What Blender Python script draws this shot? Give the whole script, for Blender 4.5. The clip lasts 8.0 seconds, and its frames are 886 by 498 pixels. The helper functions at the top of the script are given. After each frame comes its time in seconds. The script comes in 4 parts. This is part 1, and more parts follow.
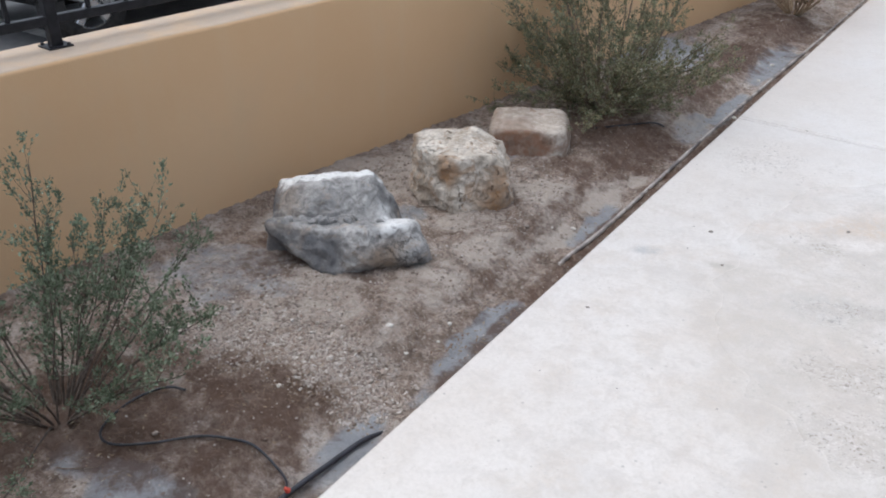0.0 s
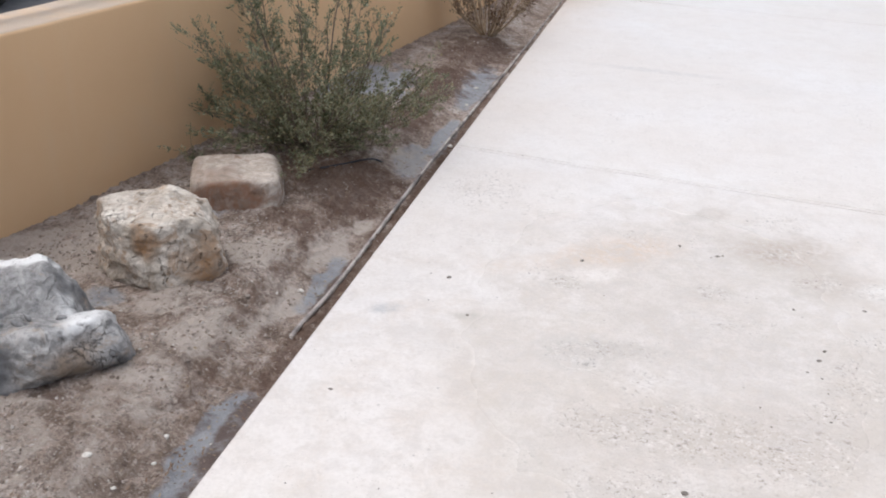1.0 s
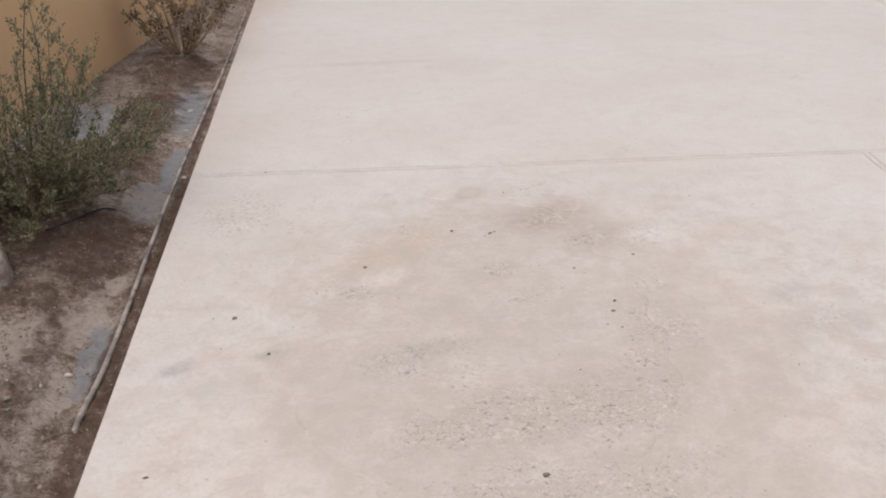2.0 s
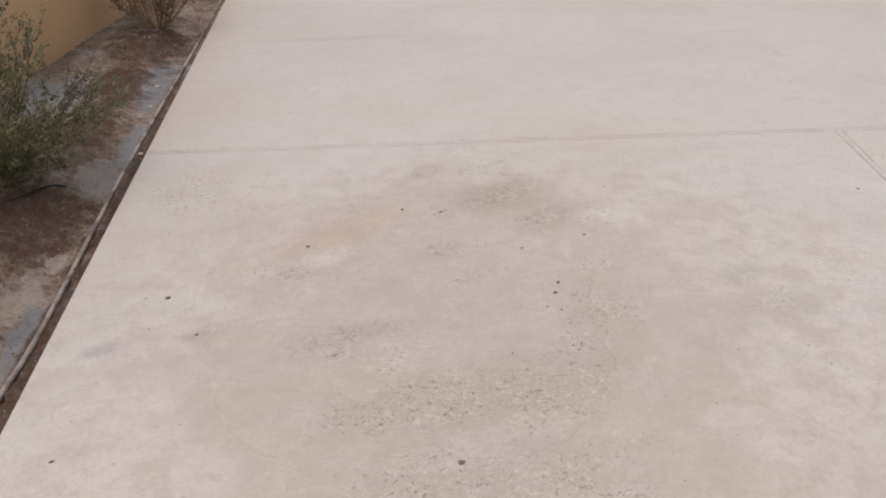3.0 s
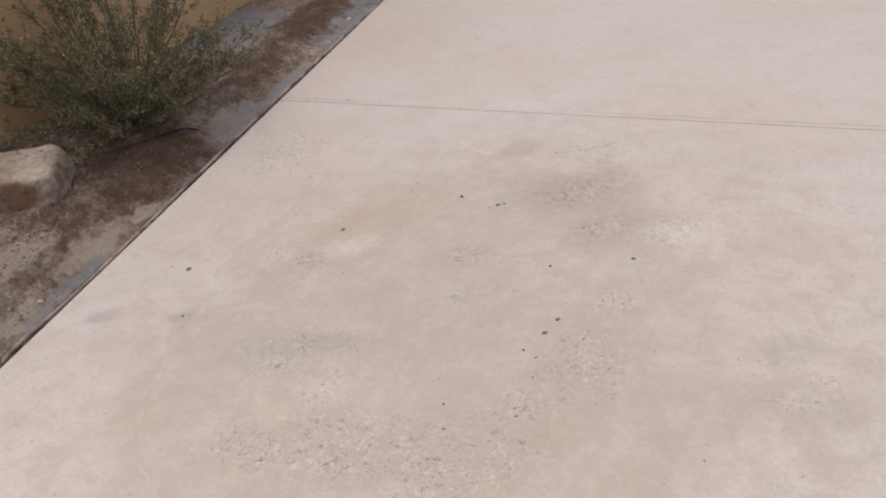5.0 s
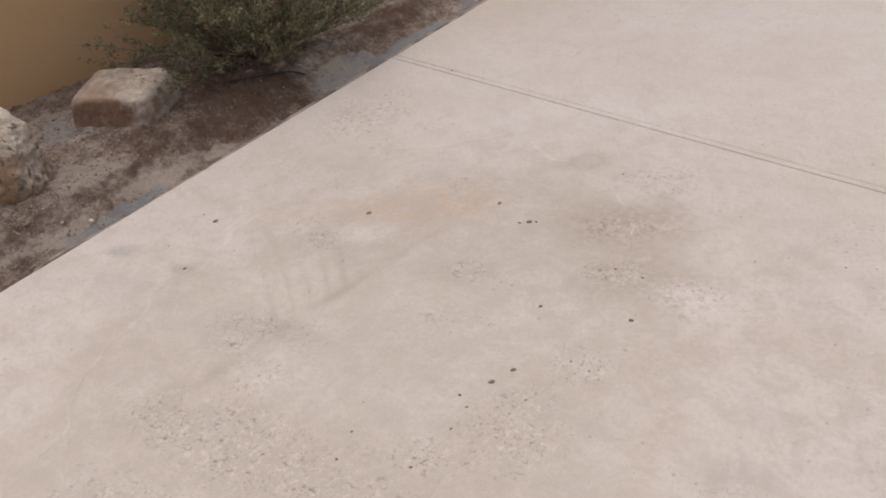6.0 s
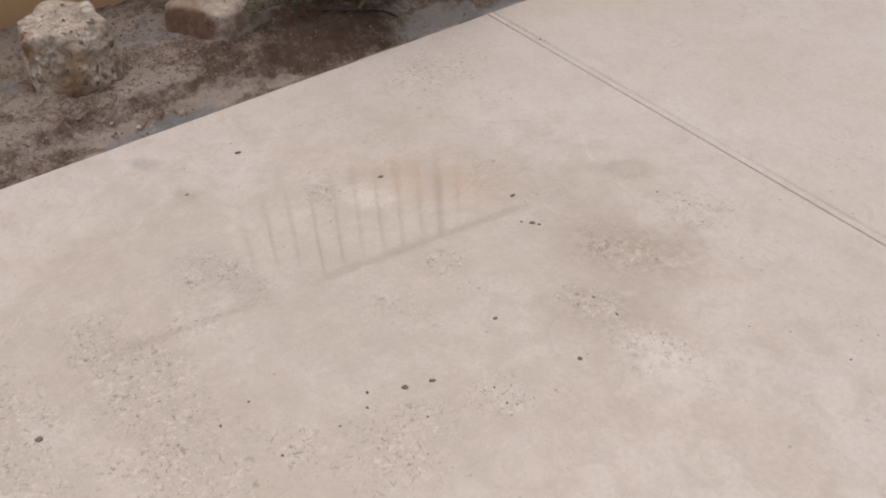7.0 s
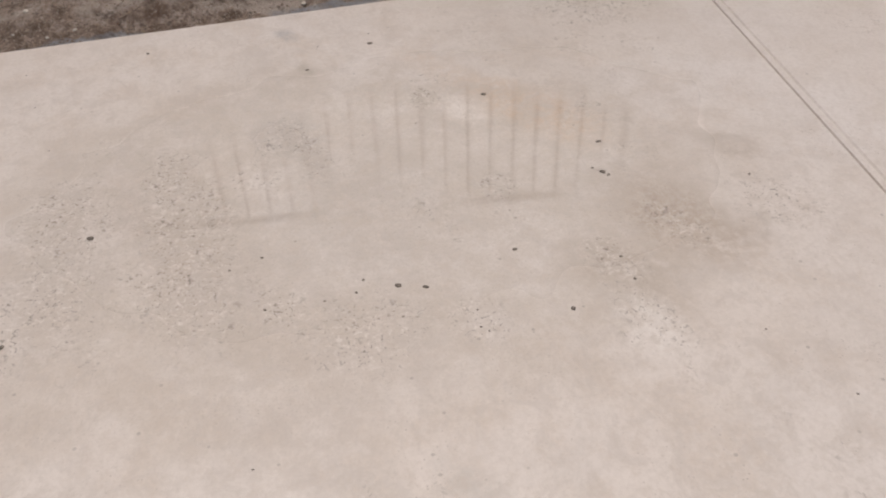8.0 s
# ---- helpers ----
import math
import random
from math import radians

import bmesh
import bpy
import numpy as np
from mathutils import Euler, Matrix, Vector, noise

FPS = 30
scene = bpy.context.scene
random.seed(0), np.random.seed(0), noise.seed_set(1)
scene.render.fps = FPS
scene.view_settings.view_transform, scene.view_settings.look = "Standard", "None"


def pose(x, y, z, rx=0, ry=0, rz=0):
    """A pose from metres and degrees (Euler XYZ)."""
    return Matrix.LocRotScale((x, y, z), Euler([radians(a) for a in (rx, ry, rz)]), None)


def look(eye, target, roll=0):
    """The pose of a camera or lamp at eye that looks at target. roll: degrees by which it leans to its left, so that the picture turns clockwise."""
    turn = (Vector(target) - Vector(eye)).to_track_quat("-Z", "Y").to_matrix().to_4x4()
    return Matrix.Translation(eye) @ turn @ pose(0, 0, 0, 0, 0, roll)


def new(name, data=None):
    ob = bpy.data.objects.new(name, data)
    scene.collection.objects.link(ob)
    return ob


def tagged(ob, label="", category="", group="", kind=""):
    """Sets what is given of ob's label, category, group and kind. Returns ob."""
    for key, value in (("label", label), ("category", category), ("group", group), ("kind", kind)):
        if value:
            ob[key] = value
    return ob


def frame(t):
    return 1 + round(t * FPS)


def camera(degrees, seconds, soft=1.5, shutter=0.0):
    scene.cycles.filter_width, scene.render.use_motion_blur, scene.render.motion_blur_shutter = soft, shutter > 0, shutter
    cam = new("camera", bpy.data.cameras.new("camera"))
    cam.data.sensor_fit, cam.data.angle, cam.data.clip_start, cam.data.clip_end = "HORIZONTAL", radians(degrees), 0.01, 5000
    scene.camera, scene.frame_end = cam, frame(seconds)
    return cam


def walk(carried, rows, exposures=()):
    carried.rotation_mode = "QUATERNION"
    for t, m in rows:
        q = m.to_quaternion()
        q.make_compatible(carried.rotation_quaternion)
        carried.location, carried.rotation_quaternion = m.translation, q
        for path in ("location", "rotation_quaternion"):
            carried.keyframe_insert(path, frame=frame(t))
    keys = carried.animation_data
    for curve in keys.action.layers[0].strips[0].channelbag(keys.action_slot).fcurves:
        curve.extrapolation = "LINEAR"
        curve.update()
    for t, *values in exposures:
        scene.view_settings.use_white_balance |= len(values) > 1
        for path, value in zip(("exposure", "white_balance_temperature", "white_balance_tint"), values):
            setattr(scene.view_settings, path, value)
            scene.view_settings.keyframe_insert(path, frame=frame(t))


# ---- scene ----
cam = camera(53.6, 8.0, 1.9)
PATH = [
    (0, (-0.074, -0.019, 1.555), (-1.045, 1.448, 0.602), -0.6),
    (0.5, (-0.178, 0.17, 1.546), (-0.881, 1.787, 0.603), 1.0),
    (1, (-0.274, 0.363, 1.499), (-0.675, 2.102, 0.596), 2.2),
    (1.5, (-0.425, 0.435, 1.498), (-0.45, 2.218, 0.591), 0.5),
    (1.7, (-0.498, 0.462, 1.49), (-0.339, 2.237, 0.582), -1.5),
    (2.8, (-0.374, 0.538, 1.451), (-0.104, 2.316, 0.577), -1.8),
    (3, (-0.251, 0.538, 1.44), (-0.056, 2.291, 0.497), -1.8),
    (3.5, (-0.009, 0.62, 1.455), (0.087, 2.282, 0.347), -4.2),
    (4, (0.226, 0.799, 1.489), (0.107, 2.462, 0.386), -7.5),
    (4.5, (0.541, 0.869, 1.514), (0.147, 2.532, 0.474), -8.0),
    (4.7, (0.666, 0.923, 1.523), (0.181, 2.546, 0.459), -8.3),
    (5.8, (1.201, 1.52, 1.507), (0.229, 2.861, 0.387), -8.6),
    (6, (1.328, 1.608, 1.534), (0.269, 2.853, 0.382), -7.6),
    (6.5, (1.509, 1.865, 1.505), (0.304, 2.897, 0.287), -9.2),
    (7, (1.594, 2.156, 1.507), (0.293, 3.045, 0.275), -4.3),
    (7.5, (1.758, 2.478, 1.486), (0.316, 2.963, 0.189), -2.5),
    (8, (1.886, 2.606, 1.444), (0.416, 2.963, 0.136), -2.2),
]
EXPOSURES = [(0, 0.42, 5900, 8), (0.8, 0.54, 6000, 9), (1.5, 0.31, 6650, 14), (2.8, -0.17, 6850, 14), (4.7, -0.18, 7000, 16), (6.0, -0.21, 7050, 16), (7.0, -0.25, 7100, 16), (8.0, -0.28, 7100, 16)]
walk(cam, [(t, look(eye, target, roll)) for t, eye, target, roll in PATH], EXPOSURES)

# ---------------------------------------------------------------- light
world = bpy.data.worlds.new("sky")
scene.world = world
world.use_nodes = True
wt = world.node_tree
sky = wt.nodes.new("ShaderNodeTexSky")
sky.sky_type = "NISHITA"
sky.sun_disc = False
sky.sun_elevation = radians(72)
sky.sun_rotation = radians(-90)
sky.air_density, sky.dust_density, sky.ozone_density = 1.0, 4.0, 1.0
veil = wt.nodes.new("ShaderNodeHueSaturation")      # thin even cloud greys the blue
veil.inputs["Saturation"].default_value = 0.35
wt.links.new(sky.outputs[0], veil.inputs["Color"])
back = wt.nodes["Background"]
wt.links.new(veil.outputs[0], back.inputs[0])
back.inputs[1].default_value = 0.145
sun = new("sun", bpy.data.lights.new("sun", "SUN"))
sun.data.energy, sun.data.angle, sun.data.color = 0.75, radians(85), (1.0, 0.96, 0.91)
sun.matrix_world = look((0, 0, 0), (0.30, 0.0, -0.954))      # bright cloud high beyond the wall


# ---------------------------------------------------------------- material helpers
class Nodes:
    """A Principled material and short calls for its nodes."""

    def __init__(self, name):
        self.mat = bpy.data.materials.new(name)
        self.mat.use_nodes = True
        self.t = self.mat.node_tree
        self.bsdf = self.t.nodes["Principled BSDF"]
        self.geo = self.t.nodes.new("ShaderNodeNewGeometry")
        self.pos = self.geo.outputs["Position"]

    def put(self, node, index, value):
        if isinstance(value, bpy.types.NodeSocket):
            self.t.links.new(value, node.inputs[index])
        elif isinstance(value, (tuple, list)):
            n = len(node.inputs[index].default_value)
            node.inputs[index].default_value = (tuple(value) + (1.0,))[:n]
        else:
            node.inputs[index].default_value = value

    def local(self):
        return self.t.nodes.new("ShaderNodeTexCoord").outputs["Object"]

    def noise(self, scale, detail=4.0, rough=0.55, vec=None, warp=0.0):
        n = self.t.nodes.new("ShaderNodeTexNoise")
        self.put(n, "Vector", vec or self.pos)
        self.put(n, "Scale", scale), self.put(n, "Detail", detail), self.put(n, "Roughness", rough), self.put(n, "Distortion", warp)
        return n.outputs[0]

    def cells(self, scale, vec=None, jitter=1.0):
        n = self.t.nodes.new("ShaderNodeTexVoronoi")
        self.put(n, "Vector", vec or self.pos)
        self.put(n, "Scale", scale), self.put(n, "Randomness", jitter)
        return n.outputs["Distance"], n.outputs["Color"]

    def span(self, v, a, b, c=0.0, d=1.0):
        n = self.t.nodes.new("ShaderNodeMapRange")
        n.interpolation_type = "SMOOTHSTEP"
        for i, x in enumerate((v, a, b, c, d)):
            self.put(n, i, x)
        return n.outputs[0]

    def calc(self, op, a, b=0.0):
        n = self.t.nodes.new("ShaderNodeMath")
        n.operation = op
        self.put(n, 0, a), self.put(n, 1, b)
        return n.outputs[0]

    def mix(self, f, a, b, mode="MIX"):
        n = self.t.nodes.new("ShaderNodeMix")
        n.data_type, n.blend_type = "RGBA", mode
        self.put(n, 0, f), self.put(n, 6, a), self.put(n, 7, b)
        return n.outputs[2]

    def ramp(self, f, *stops):
        n = self.t.nodes.new("ShaderNodeValToRGB")
        el = n.color_ramp.elements
        while len(el) < len(stops):
            el.new(0.5)
        for e, (p, c) in zip(el, stops):
            e.position, e.color = p, (*c, 1.0)
        self.put(n, 0, f)
        return n.outputs[0]

    def blob(self, x, y, rx, ry, wobble=None, soft=0.35, turn=0.0):
        """Distance from the middle of an ellipse on the ground (1 at its rim), and 1 inside, 0 outside, with an uneven rim."""
        n = self.t.nodes.new("ShaderNodeMapping")
        n.vector_type = "TEXTURE"
        self.put(n, "Vector", self.pos)
        n.inputs["Location"].default_value = (x, y, 0)
        n.inputs["Rotation"].default_value = (0, 0, radians(turn))
        n.inputs["Scale"].default_value = (rx, ry, 1)
        m = self.t.nodes.new("ShaderNodeVectorMath")
        m.operation = "LENGTH"
        self.t.links.new(n.outputs[0], m.inputs[0])
        d = m.outputs["Value"]
        if wobble:
            d = self.calc("ADD", d, wobble)
        return d, self.span(d, 1 + soft, 1 - soft)

    def attr(self, name):
        n = self.t.nodes.new("ShaderNodeAttribute")
        n.attribute_name = name
        return n.outputs["Fac"]

    def bump(self, height, strength, distance):
        n = self.t.nodes.new("ShaderNodeBump")
        self.put(n, "Height", height), self.put(n, "Strength", strength), self.put(n, "Distance", distance)
        self.t.links.new(n.outputs[0], self.bsdf.inputs["Normal"])

    def done(self, color, rough, metal=0.0, spec=0.5):
        self.put(self.bsdf, "Base Color", color), self.put(self.bsdf, "Roughness", rough)
        self.put(self.bsdf, "Metallic", metal), self.put(self.bsdf, "Specular IOR Level", spec)
        return self.mat


def concrete_material():
    m = Nodes("broomed_concrete")
    big, fine = m.noise(0.9, 5), m.noise(70, 3)
    c = m.ramp(big, (0.32, (0.63, 0.572, 0.52)), (0.5, (0.66, 0.612, 0.57)), (0.68, (0.69, 0.655, 0.63)))
    wob = m.calc("MULTIPLY", m.calc("SUBTRACT", m.noise(3.0, 5, 0.65), 0.5), 1.1)
    soiled = m.blob(0.22, 2.35, 1.38, 1.70, m.calc("MULTIPLY", wob, 0.7), 0.45)[1]     # the low middle of the near bay holds the dirt
    dirt = m.span(soiled, 0.0, 1.0, 0.35, 1.0)
    c = m.mix(m.calc("MULTIPLY", dirt, m.span(m.noise(2.3, 6, 0.65, warp=0.5), 0.46, 0.66, 0.0, 0.5)), c, (0.53, 0.49, 0.455))
    c = m.mix(m.calc("MULTIPLY", m.calc("MULTIPLY", dirt, m.span(m.noise(5.5, 5, 0.6), 0.44, 0.66, 0.0, 0.7)), m.span(m.noise(45, 4, 0.7), 0.36, 0.60, 0.35, 1.0)), c, (0.565, 0.49, 0.42))
    small = m.calc("MULTIPLY", m.calc("SUBTRACT", m.noise(8.0, 5, 0.65), 0.5), 1.6)

    # the dried puddle in a shallow dip: a grey-tan film that ends in an uneven tide mark
    d, inside = m.blob(0.02, 2.72, 0.72, 0.98, wob, 0.30)
    film = m.calc("MULTIPLY", inside, m.span(m.noise(9, 6, 0.72), 0.32, 0.66, 0.20, 0.66))
    c = m.mix(film, c, (0.49, 0.43, 0.365))
    rim = m.calc("MULTIPLY", m.span(d, 0.72, 0.95), m.span(d, 1.16, 0.98))
    c = m.mix(m.calc("MULTIPLY", rim, m.span(m.noise(8, 6, 0.75), 0.42, 0.62, 0.0, 0.42)), c, (0.46, 0.395, 0.33))
    # a second, smaller tide ring at its far end
    d2, core2 = m.blob(0.21, 3.80, 0.21, 0.19, m.calc("MULTIPLY", small, 1.0), 0.4)
    ring = m.calc("MULTIPLY", m.span(d2, 0.55, 0.95), m.calc("MULTIPLY", m.span(d2, 1.35, 1.0), m.span(m.noise(5.2, 3, 0.5), 0.42, 0.60, 0.05, 1.0)))
    c = m.mix(m.calc("MULTIPLY", core2, 0.22), c, (0.50, 0.44, 0.38))
    c = m.mix(m.calc("MULTIPLY", ring, m.span(m.noise(17, 6, 0.75), 0.36, 0.60, 0.12, 0.62)), c, (0.40, 0.345, 0.29))

    # stains: x, y, radius across, radius along, turn, colour, strength
    for x, y, rx, ry, turn, tint, k in (
            (-0.28, 3.44, 0.24, 0.10, 34, (0.56, 0.43, 0.32), 0.60),
            (-0.52, 3.30, 0.30, 0.06, 36, (0.54, 0.44, 0.35), 0.42),
            (-0.38, 3.21, 0.13, 0.05, 30, (0.74, 0.69, 0.64), 0.50),
            (0.33, 3.62, 0.20, 0.12, 25, (0.42, 0.35, 0.285), 0.80),
            (0.06, 2.80, 0.28, 0.26, 0, (0.49, 0.455, 0.425), 0.32),
            (-0.36, 2.70, 0.12, 0.10, 0, (0.46, 0.43, 0.40), 0.50),
            (0.47, 3.40, 0.16, 0.11, 35, (0.42, 0.36, 0.30), 0.70),
            (0.65, 3.38, 0.13, 0.06, 20, (0.74, 0.71, 0.67), 0.55),
            (-1.015, 2.77, 0.055, 0.030, 20, (0.33, 0.335, 0.34), 0.62),
            (-0.25, 2.74, 0.17, 0.045, 14, (0.42, 0.375, 0.33), 0.55),
            (-0.46, 3.13, 0.06, 0.04, 20, (0.42, 0.37, 0.31), 0.55),
            (-0.75, 2.80, 0.05, 0.025, 10, (0.36, 0.33, 0.28), 0.55),
            (0.06, 3.21, 0.08, 0.06, 0, (0.44, 0.395, 0.35), 0.42),
            (-0.04, 2.38, 0.34, 0.13, 6, (0.445, 0.39, 0.335), 0.60),
            (0.30, 2.42, 0.24, 0.14, 30, (0.46, 0.40, 0.345), 0.50),
            (0.50, 2.76, 0.13, 0.20, 10, (0.465, 0.41, 0.36), 0.45),
            (-0.02, 2.06, 0.34, 0.13, 0, (0.46, 0.405, 0.355), 0.50),
            (0.97, 2.87, 0.10, 0.05, 25, (0.45, 0.43, 0.40), 0.50),
            (0.96, 2.66, 0.17, 0.09, 10, (0.46, 0.43, 0.40), 0.45),
            (0.76, 2.60, 0.12, 0.16, 0, (0.48, 0.43, 0.385), 0.40),
            (-0.25, 6.17, 0.42, 0.05, -4, (0.47, 0.44, 0.41), 0.55),
            (0.45, 5.96, 0.22, 0.14, 0, (0.54, 0.50, 0.46), 0.40)):
        blotch = m.blob(x, y, rx, ry, m.calc("MULTIPLY", small, 0.8), 0.55, turn)[1]
        c = m.mix(m.calc("MULTIPLY", blotch, m.span(m.noise(26, 6, 0.75), 0.34, 0.60, 0.2 * k, 1.2 * k)), c, tint)

    # where the paste has worn and dark sand grains show
    clump = m.span(m.noise(2.6, 6, 0.68), 0.54, 0.68, 0.0, 0.8)
    for x, y, rx, ry, turn in (
            (-0.05, 2.38, 0.32, 0.11, 6), (0.24, 2.36, 0.20, 0.12, 20), (0.38, 2.58, 0.11, 0.06, 20), (0.50, 2.76, 0.11, 0.13, 0),
            (0.53, 3.02, 0.07, 0.07, 0), (0.42, 3.40, 0.10, 0.06, 20), (0.34, 3.60, 0.12, 0.05, 20), (0.33, 3.90, 0.11, 0.10, 0),
            (0.62, 3.39, 0.13, 0.06, 20), (-0.46, 3.13, 0.07, 0.05, 20), (-0.28, 2.73, 0.15, 0.05, 14), (0.06, 3.21, 0.06, 0.05, 0),
            (-0.90, 3.86, 0.15, 0.20, 0), (-0.10, 2.06, 0.24, 0.12, 0), (0.14, 2.04, 0.20, 0.10, 0), (0.24, 1.94, 0.18, 0.07, 0), (0.98, 2.68, 0.08, 0.04, 10),
            (-0.36, 2.68, 0.09, 0.09, 0)):
        clump = m.calc("MAXIMUM", clump, m.blob(x, y, rx, ry, m.calc("MULTIPLY", small, 0.9), 0.55, turn)[1])
    fleck = m.noise(64, 3, 0.55, warp=0.9)
    pit = m.calc("MULTIPLY", m.span(fleck, 0.418, 0.35), m.calc("MULTIPLY", clump, m.span(m.noise(15, 4, 0.65), 0.40, 0.52)))
    c = m.mix(m.calc("MULTIPLY", pit, 0.85), c, (0.20, 0.175, 0.15))
    c = m.mix(m.calc("MULTIPLY", clump, m.span(fleck, 0.56, 0.64, 0.0, 0.5)), c, (0.73, 0.69, 0.645))
    near2, tone2 = m.cells(23)
    c = m.mix(m.calc("MULTIPLY", m.calc("MULTIPLY", m.span(near2, 0.13, 0.07), m.span(tone2, 0.66, 0.70)), 0.45), c, (0.18, 0.16, 0.14))
    near3, tone3 = m.cells(115)
    c = m.mix(m.calc("MULTIPLY", m.span(near3, 0.34, 0.15), m.calc("MULTIPLY", m.span(tone3, 0.66, 0.72), m.calc("MAXIMUM", m.span(clump, 0.2, 0.9, 0.0, 0.8), m.span(m.noise(3.3, 5, 0.65), 0.46, 0.62, 0.0, 0.4)))), c, (0.24, 0.20, 0.17))
    c = m.mix(m.calc("MULTIPLY", dirt, m.span(m.noise(11, 7, 0.74, warp=0.6), 0.46, 0.62, 0.0, 0.45)), c, (0.49, 0.445, 0.405))
    c = m.mix(m.span(m.noise(7, 5, 0.65, warp=0.4), 0.54, 0.70, 0.0, 0.25), c, (0.70, 0.655, 0.62))
    c = m.mix(m.span(m.noise(38, 5, 0.7, warp=0.5), 0.50, 0.64, 0.0, m.span(clump, 0, 1, 0.16, 0.5)), c, (0.47, 0.415, 0.36))
    c = m.mix(m.span(fine, 0.40, 0.66, 0.0, 0.16), c, (0.43, 0.385, 0.34))
    c = m.mix(m.span(m.noise(150, 3, 0.6), 0.50, 0.66, 0.0, m.span(inside, 0, 1, 0.10, 0.28)), c, (0.40, 0.355, 0.31))
    c = m.mix(m.calc("MULTIPLY", dirt, m.span(m.noise(24, 5, 0.75), 0.48, 0.68, 0.0, 0.42)), c, (0.50, 0.435, 0.375))

    # the trowelled, sealed skin of the dip mirrors the sky; worn spots in it do not
    smooth = m.blob(-0.13, 2.97, 0.48, 0.78, m.calc("MULTIPLY", m.calc("SUBTRACT", m.noise(4.0, 1), 0.5), 0.5), 0.40)[1]
    for x, y, rx, ry, k in ((-0.36, 2.66, 0.10, 0.09, 1.0), (-0.15, 2.82, 0.10, 0.09, 0.55), (0.05, 2.90, 0.07, 0.20, 0.8), (-0.44, 3.15, 0.06, 0.05, 0.8)):
        worn = m.blob(x, y, rx, ry, m.calc("MULTIPLY", small, 0.6), 0.4)[1]
        smooth = m.calc("MULTIPLY", smooth, m.calc("SUBTRACT", 1.0, m.calc("MULTIPLY", worn, k)))
    smooth = m.calc("MULTIPLY", smooth, m.span(m.noise(12, 5, 0.65), 0.30, 0.46, 0.8, 1.0))
    smooth = m.calc("MINIMUM", m.calc("MULTIPLY", smooth, 1.08), 1.0)
    rough = m.calc("SUBTRACT", 0.29, m.calc("MULTIPLY", smooth, 0.25))
    relief = m.calc("ADD", m.calc("MULTIPLY", m.calc("SUBTRACT", fine, 0.5), m.span(smooth, 0, 1, 0.6, 0.0)), m.calc("MULTIPLY", pit, m.span(smooth, 0, 1, -0.8, -0.25)))
    m.bump(relief, 0.25, 0.002)
    return m.done(c, rough, spec=0.62)


def stucco_material():
    m = Nodes("tan_stucco")
    c = m.ramp(m.noise(0.8, 5), (0.3, (0.665, 0.435, 0.242)), (0.7, (0.735, 0.508, 0.302)))
    c = m.mix(m.span(m.noise(3.2, 5, 0.6), 0.5, 0.75, 0.0, 0.35), c, (0.62, 0.445, 0.277))
    drip = m.t.nodes.new("ShaderNodeMapping")
    m.put(drip, "Vector", m.pos)
    drip.inputs["Scale"].default_value = (6, 6, 0.5)
    c = m.mix(m.span(m.noise(1.0, 4, vec=drip.outputs[0]), 0.5, 0.8, 0.0, 0.25), c, (0.68, 0.515, 0.325))
    # upward faces greyed: dust, with the sky's light on the top painted in
    flat = m.t.nodes.new("ShaderNodeSeparateXYZ")
    m.t.links.new(m.geo.outputs["Normal"], flat.inputs[0])
    c = m.mix(m.calc("MULTIPLY", m.span(flat.outputs[2], 0.6, 0.95), m.span(m.noise(7, 5, 0.65), 0.3, 0.6, 0.6, 0.95)), c, (0.48, 0.39, 0.31))
    m.bump(m.calc("ADD", m.noise(160, 3), m.calc("MULTIPLY", m.noise(30, 4), 1.2)), 0.35, 0.002)
    return m.done(c, 0.9, spec=0.2)


